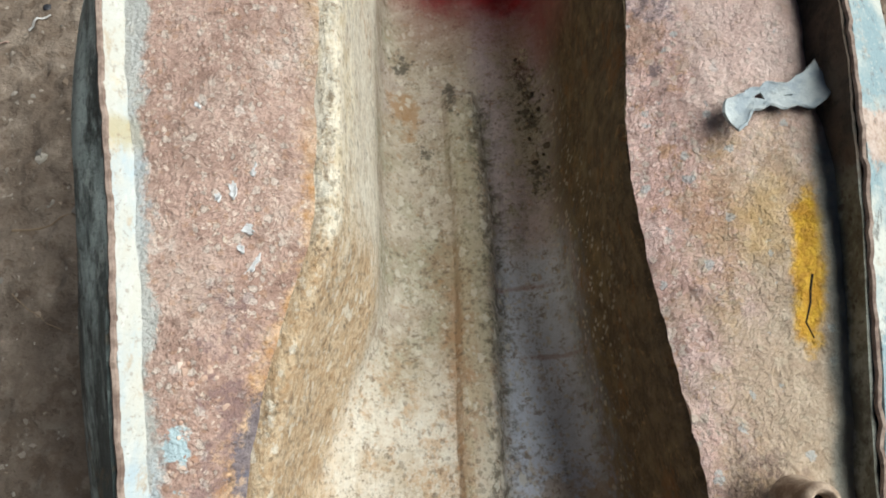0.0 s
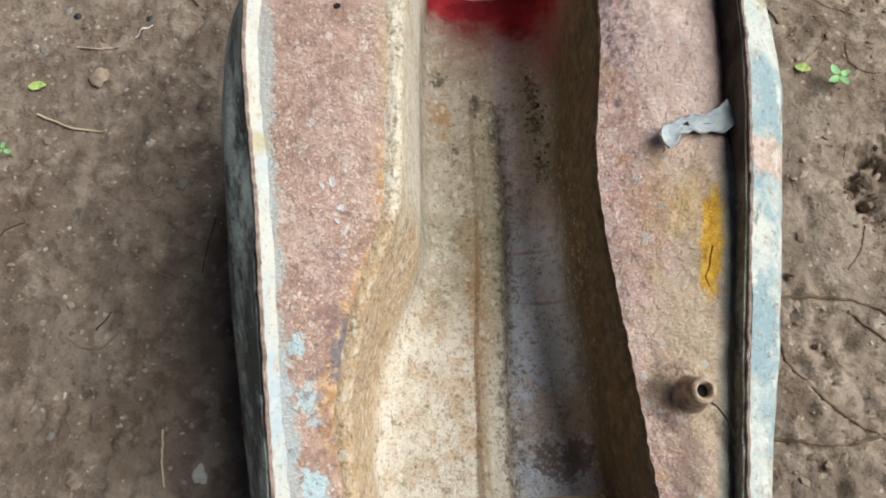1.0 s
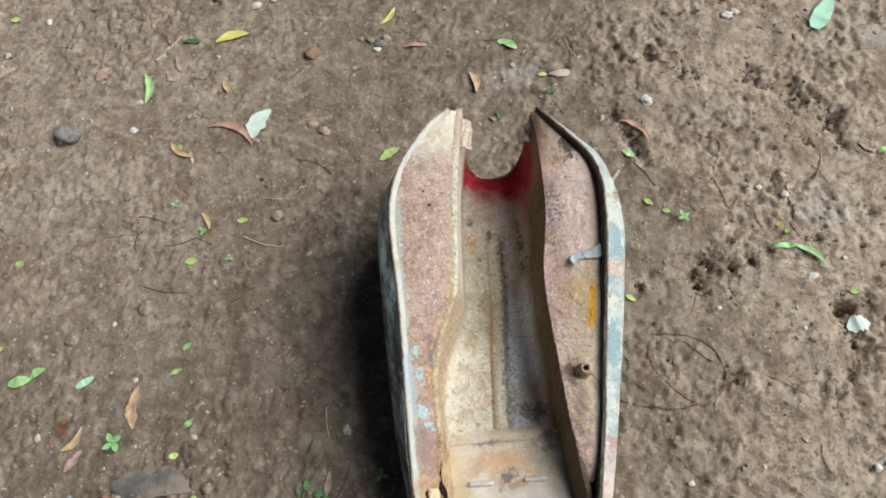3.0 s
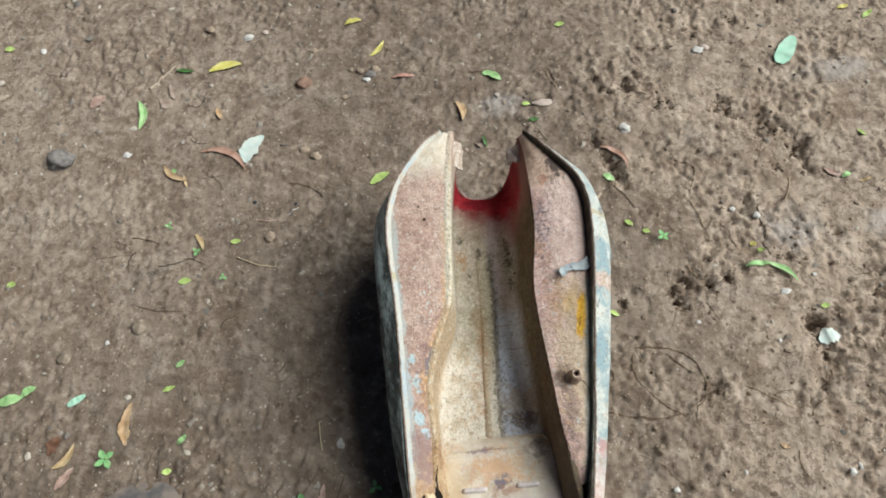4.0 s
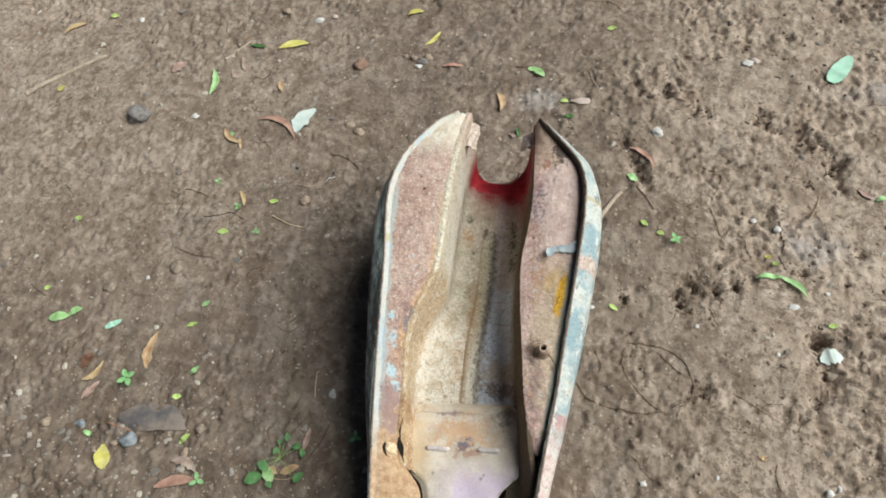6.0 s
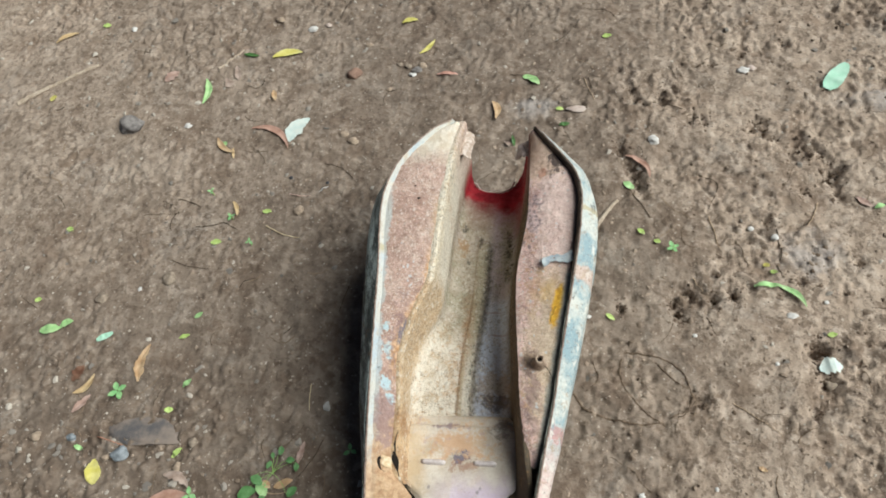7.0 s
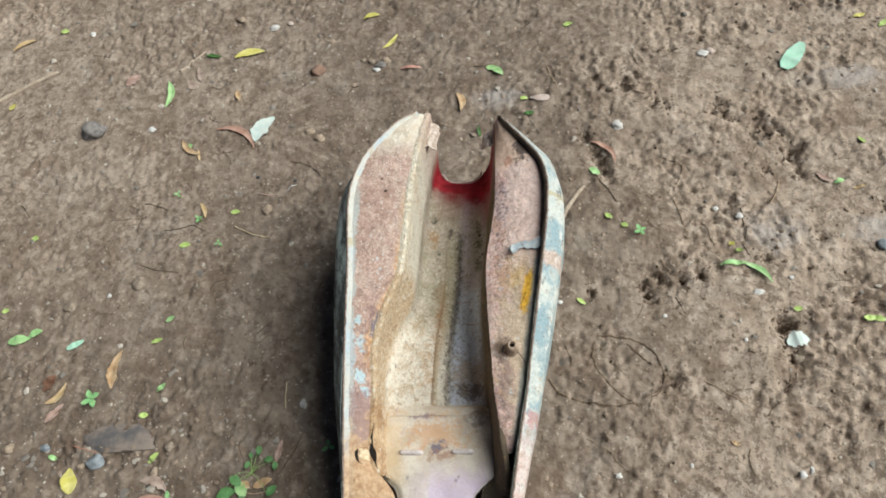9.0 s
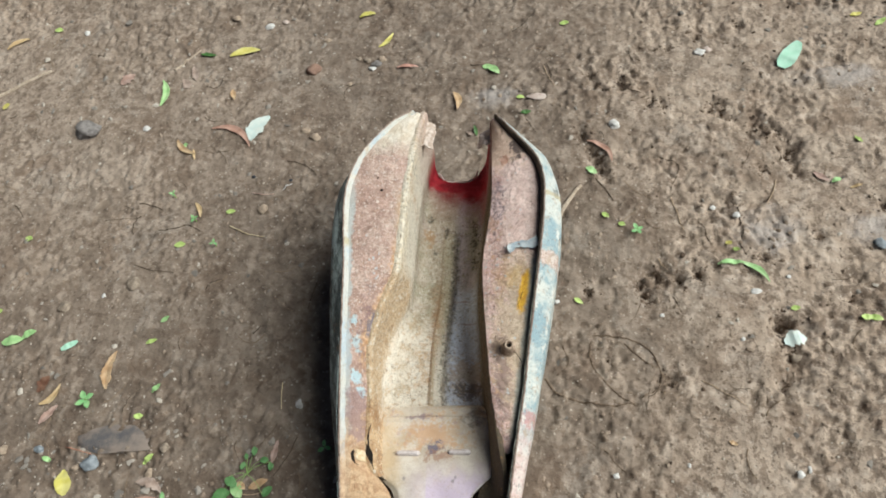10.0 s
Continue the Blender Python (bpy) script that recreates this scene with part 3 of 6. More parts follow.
def mat_bracket():
    m = Mat("bracket_paint", 0.6, 0, 0.35)
    a, b = m.noise(50, 6, 0.65), m.noise(320, 4, 0.7)
    c = m.mix(m.step(a, 0.35, 0.65), (0.46, 0.39, 0.3), (0.6, 0.54, 0.45))
    lilac = m.step(m.math("ADD", m.y, m.math("MULTIPLY", a, 0.05)), 0.02, -0.02)
    c = m.mix(m.math("MULTIPLY", lilac, m.math("ADD", m.math("MULTIPLY", m.step(m.x, -0.04, -0.01), 0.45), m.math("MULTIPLY", m.step(m.x, -0.005, -0.003), 0.55))), c, (0.52, 0.43, 0.51))
    c = m.mix(m.math("MULTIPLY", m.blob(-0.055, -0.005, 0.018, 0.05, 0.5, 60, 0.4), 0.45), c, (0.55, 0.38, 0.17))
    c = m.mix(m.math("MULTIPLY", m.blob(-0.002, 0.021, 0.028, 0.016, 1.5, 70, 0.3), 0.75), c, (0.52, 0.3, 0.15))
    c = m.mix(m.blob(0.004, 0.005, 0.007, 0.007, 1.4, 170, 0.2), c, (0.16, 0.14, 0.17))
    c = m.mix(m.math("MULTIPLY", m.blob(0.012, -0.003, 0.014, 0.006, 1.6, 150, 0.25), 0.7), c, (0.3, 0.16, 0.1))
    c = m.mix(m.math("MULTIPLY", m.blob(-0.012, 0.043, 0.014, 0.003, 1.6, 150, 0.25), 0.75), c, (0.2, 0.13, 0.15))
    c = m.mix(m.math("MULTIPLY", m.blob(0.057, 0.045, 0.014, 0.009, 1.6, 110, 0.3), 0.7), c, (0.14, 0.11, 0.09))
    for cx, cy in ((-0.03, -0.03), (0.027, -0.033), (0.03, -0.028)):
        c = m.mix(m.math("MULTIPLY", m.blob(cx, cy, 0.0016, 0.002, 0.6, 200, 0.3), 0.7), c, (0.2, 0.18, 0.18))
    c = m.mix(m.math("MULTIPLY", m.step(b, 0.45, 0.33), 0.3), c, (0.34, 0.25, 0.17))
    upper = m.step(m.math("ADD", m.y, m.math("MULTIPLY", a, 0.04)), 0.01, 0.035)
    c = m.mix(m.math("MULTIPLY", m.step(m.noise(75, 7, 0.75), 0.5, 0.62), m.math("ADD", m.math("MULTIPLY", upper, 0.45), 0.15)), c, (0.48, 0.31, 0.17))
    c = m.mix(m.math("MULTIPLY", m.step(m.noise(120, 6, 0.7), 0.56, 0.64), m.math("MULTIPLY", upper, 0.4)), c, (0.36, 0.27, 0.29))
    return m.done(c, m.math("ADD", a, b), 0.0009, 0.7)


def mat_seam(name, base, second, rust, amount=0.5, pinkfrom=None):
    m = Mat(name, 0.55, 0, 0.4)
    a, b, g, w = m.noise(42, 7, 0.72), m.noise(300, 5, 0.75), m.noise(95, 7, 0.75), m.noise(14, 3)
    c = m.mix(m.step(m.math("ADD", m.math("MULTIPLY", a, 0.6), m.math("MULTIPLY", w, 0.4)), 0.42, 0.58), base, second)
    if pinkfrom is not None:
        p = m.step(m.math("ADD", m.y, m.math("MULTIPLY", a, 0.1)), pinkfrom + 0.08, pinkfrom + 0.03)
        c = m.mix(p, c, m.mix(m.step(g, 0.4, 0.6), (0.62, 0.54, 0.48), (0.56, 0.4, 0.36)))
        c = m.mix(m.math("MULTIPLY", m.blob(0.126, 0.022, 0.02, 0.008, 1.4, 120), 0.6), c, (0.45, 0.16, 0.14))
        c = m.mix(m.math("MULTIPLY", m.blob(0.15, 0.203, 0.03, 0.009, 0.8, 120), 0.8), c, m.mix(m.step(b, 0.4, 0.6), (0.4, 0.25, 0.18), (0.58, 0.44, 0.36)))
        c = m.mix(m.math("MULTIPLY", m.blob(0.16, 0.288, 0.03, 0.004, 0.8, 120), 0.8), c, (0.4, 0.34, 0.2))
    c = m.mix(m.math("MULTIPLY", m.fleck(130, 0.4, 0.3, (1.0, 0.5, 1.0)), 0.7), c, (0.64, 0.63, 0.56))
    c = m.mix(m.math("MULTIPLY", m.step(g, 0.54, 0.64), amount), c, rust)
    c = m.mix(m.math("MULTIPLY", m.step(b, 0.45, 0.33), amount), c, (0.12, 0.105, 0.09))
    c = m.mix(m.math("MULTIPLY", m.step(m.noise(70, 7, 0.78, (1.0, 0.5, 1.0)), 0.41, 0.36), 0.75), c, (0.1, 0.095, 0.085))
    c = m.mix(m.math("MULTIPLY", m.step(m.noise(500, 4, 0.7), 0.56, 0.68), amount * 0.7), c, (0.62, 0.6, 0.54))
    return m.done(c, m.math("ADD", g, b), 0.0012, 0.9)


def mat_dark_flank():
    """Black-green paint, scuffed to grey in patches and strokes along the tank."""
    m = Mat("dark_green_paint", 0.6, 0, 0.4)
    a, g, b = m.noise(40, 7, 0.72, (1.0, 0.3, 1.0)), m.noise(75, 7, 0.75, (1.6, 0.5, 1.6)), m.noise(380, 5, 0.75)
    c = m.mix(m.step(a, 0.42, 0.6), (0.05, 0.064, 0.06), (0.4, 0.46, 0.43))
    c = m.mix(m.math("MULTIPLY", m.step(g, 0.55, 0.62), 0.65), c, (0.42, 0.46, 0.42))
    c = m.mix(m.math("MULTIPLY", m.step(g, 0.44, 0.37), 0.75), c, (0.012, 0.014, 0.013))
    c = m.mix(m.math("MULTIPLY", m.step(m.noise(55, 6, 0.75), 0.57, 0.63), 0.5), c, (0.17, 0.115, 0.065))
    c = m.mix(m.math("MULTIPLY", m.step(b, 0.45, 0.35), 0.6), c, (0.02, 0.02, 0.017))
    return m.done(c, m.math("ADD", g, b), 0.002, 1.0)


def mat_plain(name, base, second, scale=60.0, rough=0.6, height=0.0006):
    m = Mat(name, rough)
    a = m.noise(scale, 5, 0.65)
    c = m.mix(m.step(a, 0.35, 0.65), base, second)
    return m.done(c, m.noise(scale * 5, 4), height, 0.6)


def mat_leaf(name, base, second, spots=(0.2, 0.12, 0.05), amount=0.4):
    m = Mat(name, 0.5, 0, 0.35)
    a, b = m.noise(70, 4), m.noise(400, 4, 0.7)
    c = m.mix(m.step(a, 0.35, 0.65), base, second)
    c = m.mix(m.math("MULTIPLY", m.step(b, 0.6, 0.7), amount), c, spots)
    c = m.mix(0.35, c, m.mix(m.random(), (0.62, 0.62, 0.62), (1.0, 1.0, 1.0)), "MULTIPLY")
    return m.done(c, b, 0.0004, 0.5)


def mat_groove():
    m = Mat("shade_dark_seam_wall", 0.7, 0, 0.3)
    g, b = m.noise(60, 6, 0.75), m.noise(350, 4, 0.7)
    # near-black base paints in the shade of this wall, which faces away from the sun
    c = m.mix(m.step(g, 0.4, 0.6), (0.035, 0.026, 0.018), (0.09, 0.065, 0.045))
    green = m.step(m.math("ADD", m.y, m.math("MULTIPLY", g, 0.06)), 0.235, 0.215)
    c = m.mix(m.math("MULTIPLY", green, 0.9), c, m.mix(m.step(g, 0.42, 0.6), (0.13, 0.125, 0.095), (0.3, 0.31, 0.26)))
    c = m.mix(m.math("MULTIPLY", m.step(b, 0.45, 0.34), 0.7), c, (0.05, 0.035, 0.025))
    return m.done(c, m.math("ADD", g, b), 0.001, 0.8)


SOIL = mat_soil()
PANEL_L, PANEL_R, TUNNEL, BRACKET = mat_panel_worn(), mat_panel_pink(), mat_tunnel(), mat_bracket()
SEAM_L = mat_pale_seam()
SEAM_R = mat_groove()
EDGE = mat_plain("raw_rusty_edge", (0.16, 0.11, 0.085), (0.34, 0.26, 0.21), 220, 0.85)
SHELL_L = mat_dark_flank()
SHELL_R = mat_seam("pale_blue_paint", (0.24, 0.335, 0.36), (0.54, 0.55, 0.49), (0.36, 0.27, 0.18), 0.7, 0.0)
FLAKE = mat_plain("pale_grey_sealant", (0.27, 0.31, 0.33), (0.42, 0.45, 0.44), 150, 0.75)
TUBE = mat_plain("rusty_tube_steel", (0.22, 0.15, 0.1), (0.44, 0.34, 0.25), 190, 0.8)
INNER_SHADE = mat_plain("inner_shade", (0.008, 0.006, 0.004), (0.02, 0.014, 0.01), 90, 0.95)
MUD = mat_plain("dried_mud", (0.16, 0.11, 0.075), (0.27, 0.2, 0.145), 80, 0.95, 0.002)
RIB = mat_plain("worn_pale_rib", (0.48, 0.41, 0.38), (0.66, 0.6, 0.57), 130, 0.5)
PINKISH = mat_plain("faded_pink_paint", (0.34, 0.26, 0.2), (0.56, 0.48, 0.41), 120, 0.75)
GREYTAB = mat_plain("dusty_grey_steel", (0.3, 0.24, 0.21), (0.42, 0.34, 0.3), 110, 0.8)
LEAF = {
    "yellow": mat_leaf("yellow_leaf", (0.56, 0.5, 0.11), (0.66, 0.6, 0.22)),
    "green": mat_leaf("green_leaf", (0.3, 0.52, 0.2), (0.43, 0.61, 0.29)),
    "lime": mat_leaf("lime_leaf", (0.4, 0.55, 0.14), (0.54, 0.64, 0.24)),
    "darkgreen": mat_leaf("dark_green_leaf", (0.05, 0.12, 0.03), (0.1, 0.2, 0.06)),
    "weed": mat_leaf("weed_leaf", (0.09, 0.21, 0.065), (0.17, 0.33, 0.13)),
    "mint": mat_leaf("pale_mint_leaf", (0.4, 0.68, 0.49), (0.5, 0.74, 0.57), (0.3, 0.5, 0.3), 0.2),
    "white": mat_leaf("bleached_leaf", (0.58, 0.68, 0.62), (0.68, 0.73, 0.65), (0.5, 0.5, 0.42), 0.25),
    "rust": mat_leaf("rust_red_leaf", (0.36, 0.2, 0.14), (0.46, 0.29, 0.22)),
    "darkrust": mat_leaf("dark_rotting_leaf", (0.13, 0.06, 0.035), (0.2, 0.11, 0.07)),
    "orange": mat_leaf("orange_leaf", (0.46, 0.29, 0.15), (0.58, 0.42, 0.25)),
    "tan": mat_leaf("tan_leaf", (0.52, 0.36, 0.18), (0.66, 0.5, 0.28)),
    "dry": mat_leaf("dry_ragged_leaf", (0.42, 0.26, 0.13), (0.56, 0.4, 0.24), (0.14, 0.08, 0.04), 0.7),
    "brown": mat_leaf("faded_brown_leaf", (0.3, 0.22, 0.17), (0.42, 0.33, 0.27)),
    "pinkbrown": mat_leaf("pinkish_brown_leaf", (0.34, 0.22, 0.17), (0.46, 0.33, 0.27)),
    "pink": mat_leaf("faded_pink_leaf", (0.52, 0.27, 0.2), (0.64, 0.38, 0.3)),
}
LEAF_WORDS = {"yellow": "yellow fallen leaf lying on the soil", "green": "fresh green fallen leaf lying on the soil", "lime": "tiny lime-green leaflet lying on the soil",
    "darkgreen": "small dark green leaf lying on the soil", "mint": "pale mint-green oval leaf lying on the soil", "white": "bleached whitish leaf scrap lying on the soil",
    "rust": "curled rust-red leaf lying on the soil", "darkrust": "dark rotting leaf pressed into the soil", "orange": "dry orange leaf lying on the soil",
    "tan": "narrow tan dry leaf lying on the soil", "dry": "ragged dry brown leaf lying on the soil", "brown": "faded brown leaf scrap lying on the soil",
    "pinkbrown": "pinkish brown withered leaf on the soil", "pink": "faded pink curled leaf lying on the soil"}
STONE = {
    "dark": mat_plain("dark_stone", (0.12, 0.107, 0.098), (0.22, 0.2, 0.182), 120, 0.85), "redstone": mat_plain("reddish_stone", (0.2, 0.12, 0.085), (0.28, 0.18, 0.13), 120, 0.9),
    "tan": mat_plain("tan_stone", (0.25, 0.19, 0.135), (0.37, 0.29, 0.21), 120, 0.9), "slate": mat_plain("slate_stone", (0.09, 0.085, 0.085), (0.23, 0.185, 0.15), 28, 0.85),
    "bluegrey": mat_plain("blue_grey_stone", (0.14, 0.16, 0.17), (0.28, 0.3, 0.31), 90, 0.8), "soil": mat_plain("soil_clod", (0.19, 0.15, 0.11), (0.32, 0.26, 0.195), 120, 0.95),
    "black": mat_plain("black_chip", (0.02, 0.02, 0.025), (0.06, 0.06, 0.065), 120, 0.5), "white": mat_plain("white_stone", (0.48, 0.46, 0.42), (0.62, 0.6, 0.56), 160, 0.85), "palepink": mat_plain("pale_pink_stone", (0.4, 0.31, 0.26), (0.5, 0.42, 0.36), 120, 0.85),
}
STONE_WORDS = {"dark": "dark grey rounded stone on the soil", "redstone": "reddish brown flat stone in the soil", "tan": "small tan pebble on the soil", "slate": "flat grey-brown slab half buried in soil",
    "bluegrey": "blue-grey pebble on the soil", "soil": "rounded clod of dried brown soil", "black": "small black chip on the soil", "white": "small whitish pebble on the soil", "palepink": "flat pale pinkish stone on the soil"}
TWIG = {
    "straw": mat_plain("straw", (0.52, 0.41, 0.24), (0.64, 0.53, 0.34), 150, 0.7), "tan": mat_plain("tan_twig", (0.32, 0.23, 0.14), (0.44, 0.33, 0.22), 150, 0.8),
    "pink": mat_plain("pink_stalk", (0.46, 0.3, 0.24), (0.55, 0.4, 0.33), 150, 0.8), "white": mat_plain("white_stalk", (0.6, 0.58, 0.54), (0.7, 0.68, 0.64), 150, 0.7),
    "dark": mat_plain("dark_twig", (0.05, 0.035, 0.022), (0.1, 0.07, 0.045), 150, 0.9), "rust": mat_plain("red_stalk", (0.33, 0.15, 0.09), (0.43, 0.23, 0.15), 150, 0.8),
    "stick": mat_plain("weathered_stick", (0.33, 0.26, 0.185), (0.47, 0.39, 0.3), 150, 0.85),
    "root": mat_plain("soil_covered_root", (0.08, 0.055, 0.035), (0.17, 0.12, 0.08), 150, 0.95),
}
TWIG_WORDS = {"straw": "pale dry straw stalk lying on the soil", "tan": "thin tan twig lying on the soil", "pink": "thin pinkish stalk lying on the soil", "white": "thin whitish stalk on the soil",
    "dark": "thin dark twig half sunk in soil", "rust": "thin reddish stalk lying on the soil", "root": "thin brown root running over the soil", "stick": "pale weathered stick half sunk in soil"}
LEAF["seedling"] = mat_leaf("seedling_leaf", (0.18, 0.42, 0.15), (0.32, 0.55, 0.24), (0.1, 0.2, 0.06), 0.3)
STEM = mat_plain("green_stem", (0.2, 0.36, 0.08), (0.3, 0.46, 0.14), 150, 0.6)


# ---- shape tools ----
def curve(*keys):
    """A smooth function through (y, value) pairs, flat outside them."""
    ys, vs = [k[0] for k in keys], [k[1] for k in keys]
    slope = []
    for i in range(len(ys)):
        a, b = max(i - 1, 0), min(i + 1, len(ys) - 1)
        slope.append((vs[b] - vs[a]) / (ys[b] - ys[a]))

    def f(y):
        if y <= ys[0]:
            return vs[0]
        if y >= ys[-1]:
            return vs[-1]
        i = max(k for k in range(len(ys) - 1) if ys[k] <= y)
        h = ys[i + 1] - ys[i]
        t = (y - ys[i]) / h
        return ((2 * t**3 - 3 * t**2 + 1) * vs[i] + (t**3 - 2 * t**2 + t) * h * slope[i] + (3 * t**2 - 2 * t**3) * vs[i + 1] + (t**3 - t**2) * h * slope[i + 1])

    return f


def smooth(v, lo, hi):
    t = min(max((v - lo) / (hi - lo), 0.0), 1.0)
    return t * t * (3 - 2 * t)


def grain(x, y, z, scale, size):
    return size * noise.noise((x * scale, y * scale, z * scale))


def rounded(points, radii, n=5):
    """A polyline whose inner corners are rounded; n points a corner."""
    out = [Vector(points[0])]
    for i in range(1, len(points) - 1):
        p, a, b = Vector(points[i]), Vector(points[i - 1]), Vector(points[i + 1])
        r = min(radii[i - 1], (a - p).length * 0.49, (b - p).length * 0.49)
        s, e = p + (a - p).normalized() * r, p + (b - p).normalized() * r
        for k in range(n):
            t = k / (n - 1)
            out.append(s * (1 - t) ** 2 + p * 2 * t * (1 - t) + e * t * t)
    out.append(Vector(points[-1]))
    return out


def resample(line, n):
    d = [0.0]
    for a, b in zip(line, line[1:]):
        d.append(d[-1] + (b - a).length)
    out, j = [], 0
    for k in range(n):
        want = d[-1] * k / (n - 1)
        while j < len(d) - 2 and d[j + 1] < want:
            j += 1
        t = (want - d[j]) / max(d[j + 1] - d[j], 1e-9)
        out.append(line[j].lerp(line[j + 1], t))
    return out


def sheet_mesh(grid, thick, skip=None):
    """A bmesh of sheet metal (or a leaf): a grid of points, its offset underside and its edges."""
    nu, nv = len(grid), len(grid[0])
    bm = bmesh.new()
    top, low = [], []
    for i in range(nu):
        rt, rl = [], []
        for j in range(nv):
            a = grid[min(i + 1, nu - 1)][j] - grid[max(i - 1, 0)][j]
            b = grid[i][min(j + 1, nv - 1)] - grid[i][max(j - 1, 0)]
            n = a.cross(b)
            n = n.normalized() if n.length > 1e-12 else Vector((0, 0, 1))
            rt.append(bm.verts.new(grid[i][j]))
            rl.append(bm.verts.new(grid[i][j] - n * thick))
        top.append(rt)
        low.append(rl)
    keep = [[not (skip and skip(i, j)) for j in range(nv - 1)] for i in range(nu - 1)]
    for i in range(nu - 1):
        for j in range(nv - 1):
            if not keep[i][j]:
                continue
            bm.faces.new((top[i][j], top[i + 1][j], top[i + 1][j + 1], top[i][j + 1]))
            bm.faces.new((low[i][j], low[i][j + 1], low[i + 1][j + 1], low[i + 1][j]))
            for di, dj, p, q in ((-1, 0, (i, j + 1), (i, j)), (1, 0, (i + 1, j), (i + 1, j + 1)), (0, -1, (i, j), (i + 1, j)), (0, 1, (i + 1, j + 1), (i, j + 1))):
                ii, jj = i + di, j + dj
                if 0 <= ii < nu - 1 and 0 <= jj < nv - 1 and keep[ii][jj]:
                    continue
                bm.faces.new((top[q[0]][q[1]], top[p[0]][p[1]], low[p[0]][p[1]], low[q[0]][q[1]]))
    return bm


def tube_mesh(line, radius, sides=8, taper=1.0):
    bm = bmesh.new()
    rings = []
    for i, p in enumerate(line):
        d = (line[min(i + 1, len(line) - 1)] - line[max(i - 1, 0)]).normalized()
        a = d.cross(Vector((0.13, 0.21, 0.97)))
        a = a.normalized() if a.length > 1e-6 else Vector((1, 0, 0))
        b = d.cross(a)
        r = radius * (1 + (taper - 1) * i / (len(line) - 1))
        rings.append([bm.verts.new(p + (a * math.cos(2 * math.pi * k / sides) + b * math.sin(2 * math.pi * k / sides)) * r) for k in range(sides)])
    for r, s in zip(rings, rings[1:]):
        for k in range(sides):
            bm.faces.new((r[k], r[(k + 1) % sides], s[(k + 1) % sides], s[k]))
    bm.faces.new(rings[0][::-1])
    bm.faces.new(rings[-1])
    return bm


def finish(name, bm, material, smoothed=True):
    bmesh.ops.recalc_face_normals(bm, faces=bm.faces)
    me = bpy.data.meshes.new(name)
    bm.to_mesh(me)
    bm.free()
    me.materials.append(material)
    if smoothed:
        for p in me.polygons:
            p.use_smooth = True
        me.set_sharp_from_angle(angle=radians(50))
    return new(name, me)


def part(name, bm, material, parent, label=""):
    """One mesh under a thing or part; its points are given in world coordinates."""
    ob = finish(name, bm, material)
    ob.parent = parent
    base = Vector()
    top = parent
    while top:
        base += top.location
        top = top.parent
    ob.location = -base
    return tagged(ob, label)


# ---- the ground ----
PITS = [(-0.274, 0.211, 0.012, 0.006), (-0.292, 0.243, 0.014, 0.005), (0.462, 0.526, 0.02, 0.008), (0.521, 0.49, 0.013, 0.009), (0.417, 0.565, 0.018, 0.006), (0.453, 0.188, 0.016, 0.011),
    (0.456, 0.138, 0.015, 0.01), (0.297, 0.263, 0.03, 0.007), (0.226, 0.24, 0.016, 0.006), (0.203, 0.14, 0.015, 0.007), (0.25, 0.115, 0.02, 0.007), (0.51, 0.46, 0.015, 0.008), (0.37, 0.58, 0.025, 0.005)]
PITS += [(0.276, 0.279, 0.008, 0.009), (0.306, 0.281, 0.009, 0.008), (0.321, 0.269, 0.008, 0.008), (0.272, 0.261, 0.007, 0.009), (0.272, 0.243, 0.006, 0.008), (0.196, 0.27, 0.007, 0.008), (0.214, 0.265, 0.008, 0.007),
    (0.346, 0.279, 0.005, 0.008), (0.444, 0.197, 0.007, 0.011), (0.411, 0.391, 0.006, 0.009), (0.355, 0.412, 0.006, 0.007), (0.277, 0.207, 0.007, 0.007), (0.236, 0.435, 0.01, 0.008), (0.211, 0.437, 0.008, 0.007)]
# trodden gullies of dark, crumbled soil
GULLY = [(0.234, 0.636), (0.277, 0.63), (0.316, 0.583), (0.34, 0.578), (0.41, 0.568), (0.424, 0.557), (0.437, 0.55), (0.466, 0.524), (0.481, 0.515), (0.51, 0.472), (0.518, 0.489), (0.5, 0.509), (0.466, 0.443), (0.517, 0.434),
    (0.207, 0.517), (0.219, 0.494), (0.226, 0.474), (0.231, 0.453), (0.29, 0.278), (0.275, 0.244), (0.282, 0.234), (0.327, 0.265), (0.199, 0.243), (0.352, 0.269), (0.446, 0.188), (0.457, 0.194), (0.435, 0.111), (0.297, 0.117)]
PITS += [(x, y, 0.0075 + 0.0035 * math.sin(90 * x), 0.009) for x, y in GULLY]

# deeper crumbled holes
HOLES = [(0.41, 0.729, 0.007), (0.361, 0.709, 0.008), (0.481, 0.75, 0.01), (0.416, 0.584, 0.01), (0.429, 0.577, 0.009), (0.471, 0.538, 0.011), (0.483, 0.529, 0.01), (0.501, 0.523, 0.008), (0.512, 0.486, 0.009), (0.514, 0.445, 0.008), (0.229, 0.654, 0.008), (0.276, 0.643, 0.008), (0.323, 0.596, 0.008), (0.336, 0.591, 0.007), (0.207, 0.529, 0.008), (0.223, 0.491, 0.009), (0.228, 0.474, 0.009), (0.233, 0.457, 0.008), (0.417, 0.389, 0.008), (0.444, 0.295, 0.008), (0.523, 0.327, 0.009), (0.62, 0.374, 0.01), (0.449, 0.194, 0.009), (0.452, 0.154, 0.008), (0.276, 0.245, 0.008), (0.272, 0.256, 0.007), (0.289, 0.281, 0.008), (0.295, 0.268, 0.007), (0.199, 0.25, 0.007), (0.352, 0.272, 0.006), (0.545, 0.229, 0.008)]
PITS += [(x, y, r * 0.7, 0.009) for x, y, r in HOLES]


